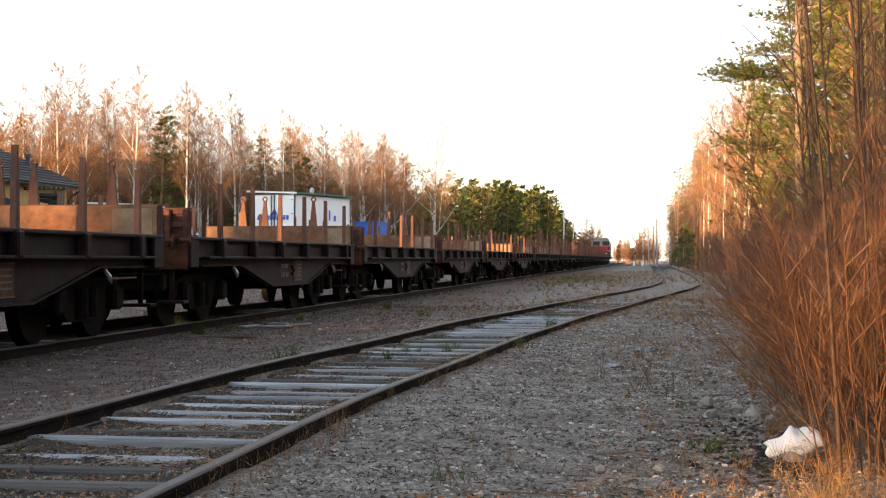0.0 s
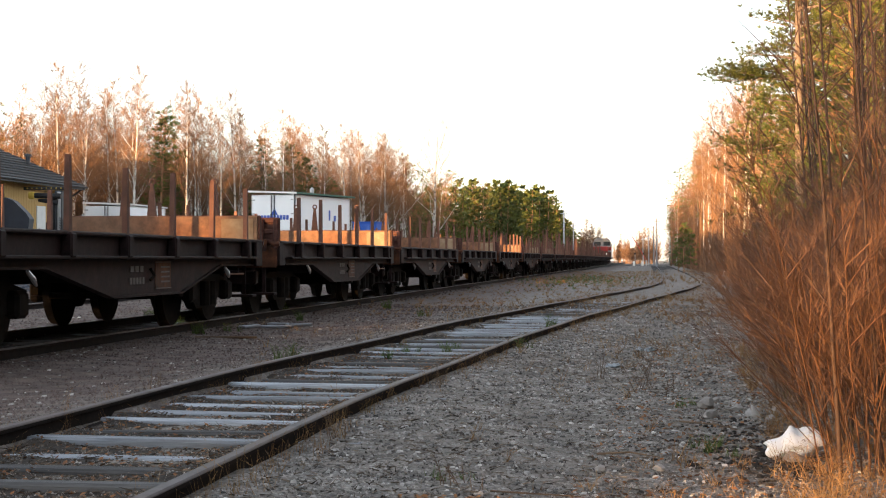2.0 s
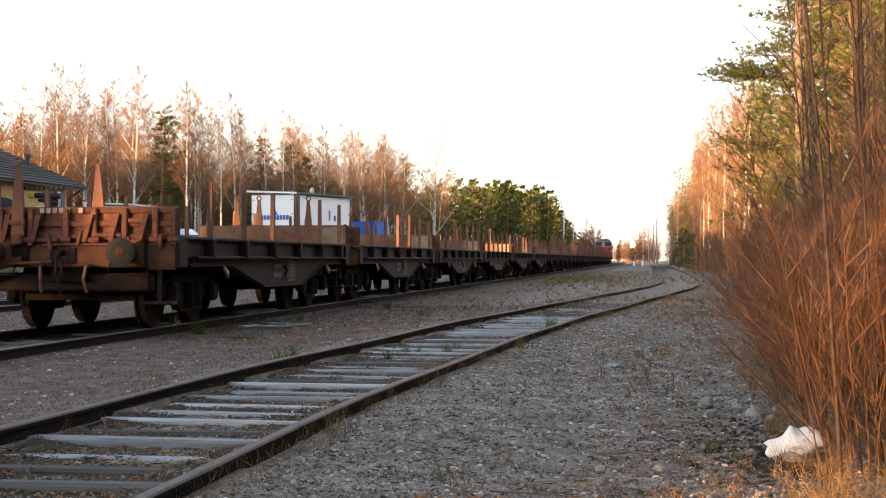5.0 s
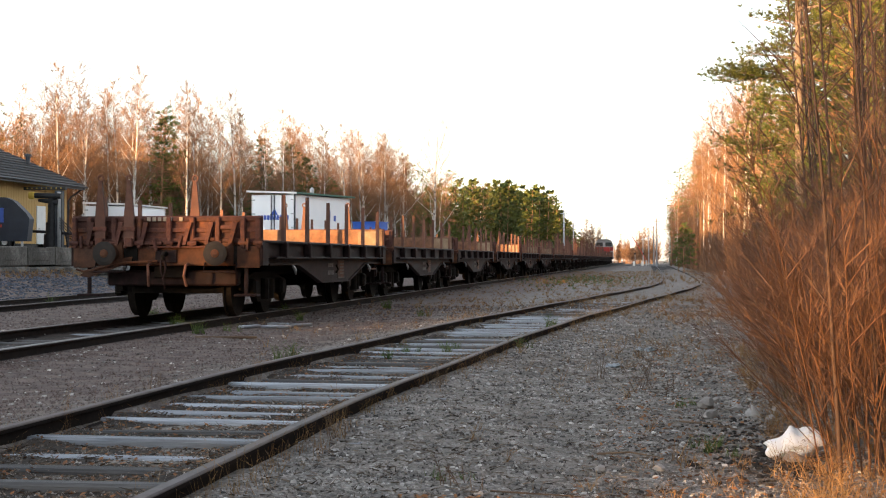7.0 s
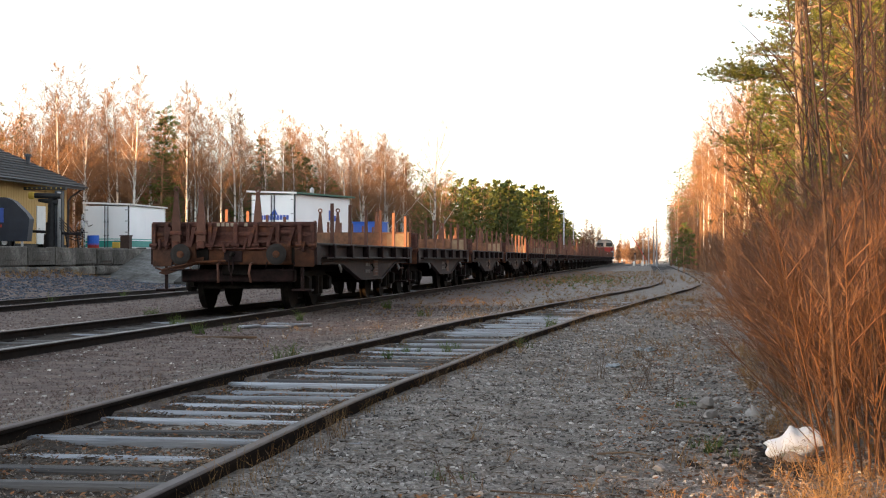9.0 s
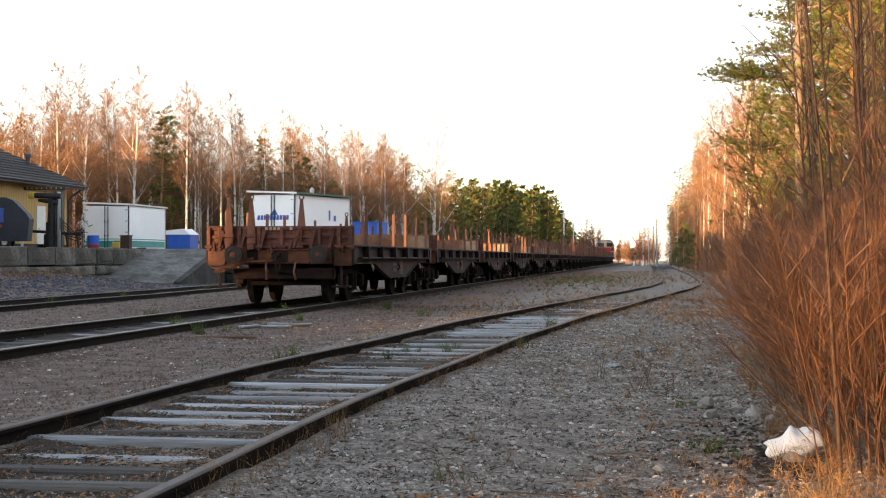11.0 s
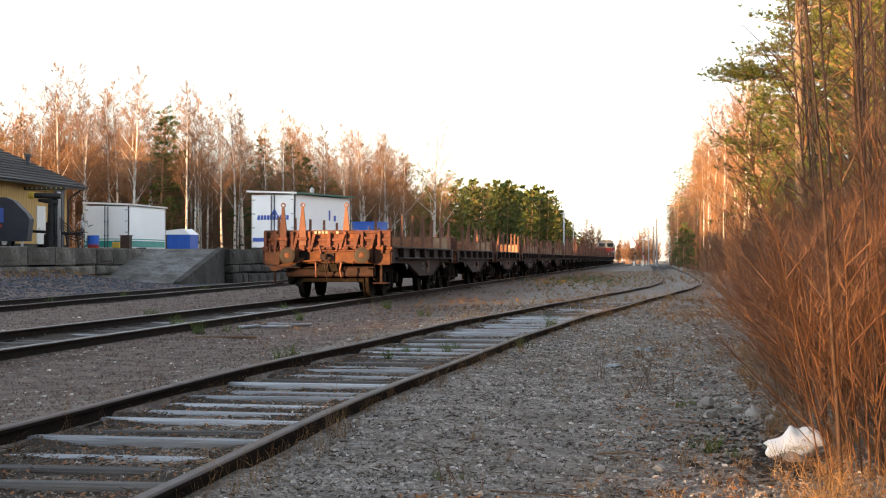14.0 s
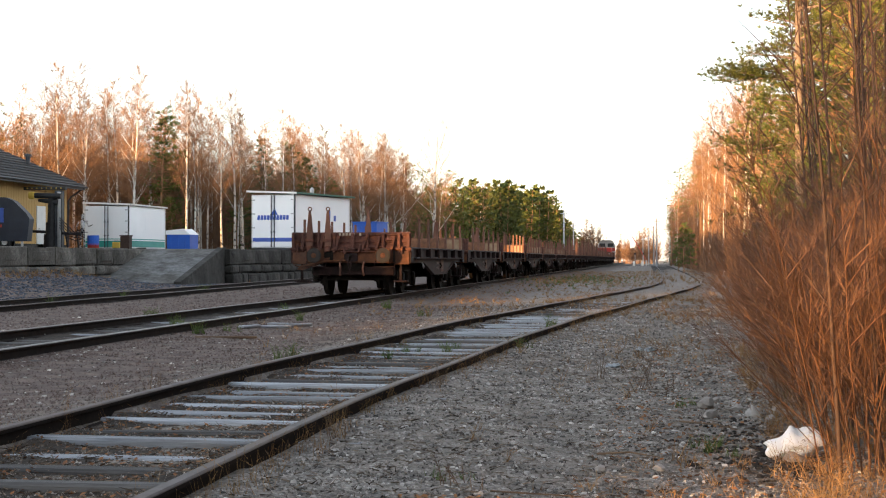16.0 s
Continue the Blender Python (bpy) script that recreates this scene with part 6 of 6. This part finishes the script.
def grow_grass():
    rng = random.Random(19)
    straw, green, leaf = Geo(), Geo(), Geo()
    for i in range(900):      # straw verge under the thicket
        y = 6.3 + 12 * rng.random() ** 1.6
        x = 0.62 + rng.uniform(0, 1.4) + 0.03 * (y - 7)
        tuft(straw, x, y, rng.uniform(0.08, 0.24), 12, rng, 0.7, 0.0035)
    for i in range(420):      # thin straw along the rails and across the yard
        y = 6 + 40 * rng.random() ** 1.5
        x = siding_x(y) + rng.choice((-0.95, -0.62, 0.62, 0.95)) + rng.uniform(-0.12, 0.12)
        tuft(straw, x, y, rng.uniform(0.05, 0.17), 6, rng, 0.5, 0.003 + y * 0.0001)
    for cx, cy, sx, sy, n in ((-0.1, 28, 1.2, 2, 90), (1.6, 30, 1.3, 4, 110), (0.2, 18, 0.6, 1.5, 60), (1.2, 21, 1.0, 3, 80), (-1.3, 36, 1.2, 2, 110), (-3.6, 34, 1.5, 4, 70), (-4.5, 24, 1.5, 5, 30),
                              (1.8, 39.3, 1.2, 1.0, 120), (-2.5, 75, 2.5, 12, 200), (3.2, 60, 2, 15, 200), (0.5, 7.2, 0.5, 0.7, 70), (-0.5, 13, 1.2, 2.5, 30), (-22.3, 50, 0.3, 12, 160), (-20, 68, 1.2, 1, 40)):
        for i in range(n):
            x, y = rng.gauss(cx, sx), rng.gauss(cy, sy)
            if y < 6 or (x > -1.6 and x < -3.7):
                continue
            tuft(straw, x, y, rng.uniform(0.04, 0.15) * (1 + y / 60), 7, rng, 0.7, 0.003 + y * 0.00025)
    for i in range(130):      # taller dead stalks beside the rails
        y = 6.5 + 22 * rng.random() ** 1.2
        x = siding_x(y) + rng.choice((-1.0, -0.66, 0.66, 0.92, 1.0)) + rng.uniform(-0.1, 0.1)
        tuft(straw, x, y, rng.uniform(0.14, 0.30), 5, rng, 0.35, 0.0028)
    for i in range(4200):     # thin dry sward farther down the yard
        y = 30 + 110 * rng.random() ** 1.2
        x = rng.uniform(-6.0, 5.5)
        if abs(x - siding_x(y)) < 0.9:
            continue
        tuft(straw, x, y, rng.uniform(0.03, 0.09), 6, rng, 1.3, 0.006 + y * 0.00025)
    for x, y, h, n in ((-3.60, 15.2, 0.20, 40), (-3.55, 15.0, 0.16, 30), (-2.6, 17.0, 0.14, 40), (-2.2, 17.4, 0.16, 50), (-2.75, 16.3, 0.12, 30), (-1.4, 17.5, 0.12, 30), (-1.5, 23.6, 0.22, 40), (0.35, 9.0, 0.08, 40), (0.4, 8.7, 0.07, 40),
                       (0.28, 11.5, 0.06, 30), (-6.2, 21, 0.2, 40), (-6.0, 22, 0.12, 30), (-5.9, 26, 0.2, 40), (-4.2, 29, 0.2, 30), (-7.5, 24, 0.22, 40), (-8.9, 27, 0.22, 40), (-7.2, 30, 0.2, 40), (-5.6, 33, 0.25, 40), (1.05, 12.3, 0.12, 20), (-0.95, 7.3, 0.06, 30),
                       (-13.2, 33, 0.3, 30), (-13.9, 40, 0.3, 30), (-13.5, 46, 0.3, 40)):
        for k in range(3):
            tuft(green, x + rng.uniform(-0.1, 0.1), y + rng.uniform(-0.15, 0.15), h, n // 2, rng, 0.5, 0.004 + y * 0.0003)
    for i in range(420):
        x, y = rng.gauss(-3.4, 1.5), rng.gauss(80, 12)
        tuft(green, x, y, rng.uniform(0.06, 0.16), 10, rng, 0.9, 0.02)
    for i in range(11000):    # fallen leaves and chaff
        y = 5.8 + 14 * rng.random() ** 1.5
        if i % 3 == 0:
            x = rng.uniform(-0.6, 1.6) + 0.03 * y
        elif i % 3 == 1:
            x = siding_x(y) + rng.uniform(-0.72, 0.72)
        else:
            y = 6.2 + 1.5 * rng.random() ** 1.5
            x = rng.uniform(-1.0, 1.5) + rng.gauss(0, 0.1)
            if y > 7.0 + 0.5 * fbm(x, y, 1.5):
                continue
        b = x - siding_x(y)
        z = (bed_z(x, y, b) if abs(b) < 0.72 else ground_z(x, y)) + 0.004
        a = rng.uniform(0, 6.28)
        s = rng.uniform(0.008, 0.022)
        u, w = Vector((math.cos(a), math.sin(a), rng.uniform(-0.4, 0.6))) * s, Vector((-math.sin(a), math.cos(a), rng.uniform(-0.4, 0.6))) * s * 0.6
        p = Vector((x, y, z + 0.004))
        leaf.add([p - u, p - w, p + u, p + w], [(0, 1, 2, 3)])
    chips = Geo()
    for i in range(11000):     # dead stalks, bark and twigs lying about, thickest between the rails
        y = 5.9 + 16 * rng.random() ** 1.5
        if i % 5 < 3:
            x = siding_x(y) + rng.uniform(-0.72, 0.72)
            z = bed_z(x, y, x - siding_x(y))
        else:
            x = rng.uniform(-1.7, 1.3) + 0.03 * (y - 8)
            z = ground_z(x, y)
        a, r = rng.uniform(0, 6.28), rng.uniform(0.02, 0.09)
        p = Vector((x, y, z + 0.004))
        chips.spike(p, p + Vector((math.cos(a) * r, math.sin(a) * r, rng.uniform(0.0, 0.02))), rng.uniform(0.002, 0.006))
    tagged(part("twig_litter", chips, M_CHIPS), "dead stalks and bark chips littering sleepers and gravel", "litter", kind="stuff")
    for i in range(240):      # tawny grass on top of the stone bank
        x, y = -21.9 + rng.uniform(0.0, 1.3), rng.uniform(42, 60.5)
        tuft(straw, x, y, rng.uniform(0.08, 0.22), 8, rng, 0.8, 0.02)
    tagged(part("dry_grass", straw, M_STRAW), "dry straw coloured grass tufts along rails and thicket", "grass", kind="stuff")
    tagged(part("green_grass", green, M_GREEN), "small green weeds and grass growing in the gravel", "grass", kind="stuff")
    tagged(part("fallen_leaves", leaf, M_RUSSET), "russet fallen leaves on the gravel", "leaves", kind="stuff")
    for pts, r in (([(-0.28, 8.55, 0.012), (-0.1, 8.5, 0.03), (0.06, 8.42, 0.015)], 0.006), ([(-1.05, 11.6, 0.01), (-0.98, 11.2, 0.03)], 0.007), ([(-0.72, 7.1, 0.015), (-0.3, 6.95, 0.02)], 0.005),
                   ([(0.2, 10.3, 0.015), (0.42, 10.0, 0.03), (0.55, 9.9, 0.01)], 0.006), ([(-6.0, 20.1, 0.02), (-5.2, 20.3, 0.03)], 0.03)):
        ob = part("fallen_stick", T(pts, [r, r * 0.9, r * 0.5][:len(pts)] if len(pts) == 3 else [r, r * 0.6], 6), M_BARK)
        tagged(ob, "grey broken stick lying on the gravel", "stick", "sticks on the gravel")
    for x, y, ln, yaw in ((-0.65, 29.9, 1.1, 8), (-6.0, 23.0, 0.45, 70), (-5.7, 23.4, 0.5, 12), (-5.5, 24.2, 0.4, 40), (-5.8, 24.0, 0.35, -20)):
        ob = part("loose_plank", B(0, 0, 0.02, ln, 0.12, 0.04), M_SLEEPER, at=pose(x, y, ground_z(x, y) + 0.01, 0, 0, yaw))
        tagged(ob, "grey weathered plank lying on the gravel", "plank", "loose planks")
    for x, y, k in ((-0.08, 12.7, 1.0), (-0.02, 13.1, 0.8), (-0.45, 14.2, 0.7), (0.15, 12.2, 0.5), (-1.65, 12.0, 0.5), (-3.75, 11.5, 0.55), (-1.55, 15.0, 0.5), (-3.6, 13.2, 0.5), (-1.75, 8.6, 0.4), (-0.9, 7.2, 0.35)):
        g = Geo()
        for i in range(7):
            p = Vector((x + rng.uniform(-0.06, 0.06), y + rng.uniform(-0.06, 0.06), ground_z(x, y) - 0.01))
            q = bend_line(p, (rng.uniform(-0.5, 0.5), rng.uniform(-0.5, 0.5), 1), k * rng.uniform(0.2, 0.46), 3, rng, 0.15, 0.0)
            g.tube(q, [0.0028, 0.0022, 0.0016, 0.0008], 4, False)
            for j in range(6):
                m = q[1].lerp(q[3], rng.random())
                g.spike(m, m + Vector((rng.uniform(-1, 1), rng.uniform(-1, 1), rng.uniform(0, 1))) * 0.09 * k, 0.0016)
        tagged(part("dead_weed", g, M_BARK), "dry dark stalk of a dead weed in the gravel", "weed", "dead weeds in the gravel")
    ash = Geo()
    for i in range(520):
        x, y = (rng.gauss(0.70, 0.09), rng.gauss(8.25, 0.22)) if i % 3 == 0 else (rng.gauss(0.60, 0.22), rng.gauss(9.0, 0.8))
        pebble(ash, x, y, ground_z(x, y) + 0.006, rng.uniform(0.012, 0.03), rng)
    tagged(part("charcoal", ash, M_ASH), "black charred remains of a small fire", "charcoal", kind="stuff")
    for x, y, s in ((-0.05, 18.6, 0.1), (-0.35, 15.6, 0.07)):
        g = Geo()
        for k in range(9):
            g.box(x + rng.uniform(-s, s), y + rng.uniform(-s, s), ground_z(x, y) + 0.02, s * 0.9, s * 0.7, 0.01, 0, Euler((rng.uniform(-0.6, 0.6), rng.uniform(-0.6, 0.6), rng.uniform(0, 3))).to_matrix())
        tagged(part("paper_litter", g, M_LITTER), "crumpled pale litter on the gravel", "litter")


grow_grass()


# ---------------------------------------------------------------- the far end of the line
def make_far_end():
    road = part("crossing_road", B(-5, 300, -0.1, 60, 7, 0.12, 0.02), M_CONC_PALE)
    tagged(road, "pale level crossing road far down the line", "road", kind="structure")
    for px, y, h in ((998, 200, 7.6), (1015, 245, 7.0), (1162, 210, 6.8), (1157, 260, 6.6), (1148, 310, 6.0), (1138, 330, 5.8)):
        p = thing("utility_pole", "grey wooden utility pole beside the line", "pole", pose(sight(px, y), y, -0.2), "poles along the line")
        part("pole", T([(0, 0, 0), (0, 0, h)], [0.13, 0.09], 8), M_SLEEPER, p)
        part("crossarm", B(0, 0, h - 0.5, 0.9, 0.08, 0.1), M_SLEEPER, p)
        part("insulator", T([(0.35, 0, h - 0.45), (0.35, 0, h - 0.28)], 0.05, 8), M_TRIM, p)
    b = thing("crossing_barrier", "raised barrier arm at the level crossing", "barrier", pose(sight(1144, 290), 290, -0.2))
    part("post", B(0, 0, 0.5, 0.3, 0.3, 1.0), M_STEEL, b)
    part("arm", T([(0, 0, 1.0), (-2.6, 0, 5.4)], 0.08, 6), M_LOCORED, b)
    for px, y in ((1122, 280), (1137, 285)):
        s = thing("crossing_signal", "small white signal box at the level crossing", "signal", pose(sight(px, y), y, -0.2))
        part("cabinet", B(0, 0, 0.4, 0.4, 0.3, 0.8), M_TRIM, s)
        part("mast", T([(0.2, 0, 0), (0.2, 0, 2.2)], 0.05, 6), M_STEEL, s)
        part("head", B(0.2, 0, 2.2, 0.3, 0.12, 0.35), M_BLACK, s)


make_far_end()

# ---------------------------------------------------------------- the train, set up and set moving
PITCH = 12.3
wagon_low = make_wagon(False)
wagon_tall = make_wagon(True, False)
TRAIN = []
for i in range(19):
    src = wagon_low if i < 6 or i > 14 else wagon_tall
    ob = src if src not in TRAIN else copy_thing(src, Matrix())
    TRAIN.append(ob)
loco = make_loco()


def run(t):
    """Metres that the train has gone at t seconds: it slows gently."""
    return 2.4471 * t - 0.0025 * t ** 2 - 0.003532 * t ** 3 + 0.0001063 * t ** 4


def motions():
    times = [float(t) for t in range(17)]
    start = 29.22 - run(7.0)
    for i, w in enumerate(TRAIN):
        walk(w, [(t, pose(TRAIN_X, start + i * PITCH + run(t), RAIL_TOP)) for t in times])
        if i < 8:
            for b in w.children:
                for ws in b.children:
                    if ws.name.startswith("wheelset"):
                        y = ws.location.y
                        walk(ws, [(k * 0.25, Matrix.Translation((0, y, 0.46)) @ Matrix.Rotation(-run(k * 0.25) / 0.46, 4, "X")) for k in range(65)])
    end = start + 18 * PITCH + FAR_END + 0.6
    walk(loco, [(t, pose(TRAIN_X, end + run(t), RAIL_TOP)) for t in times])


motions()
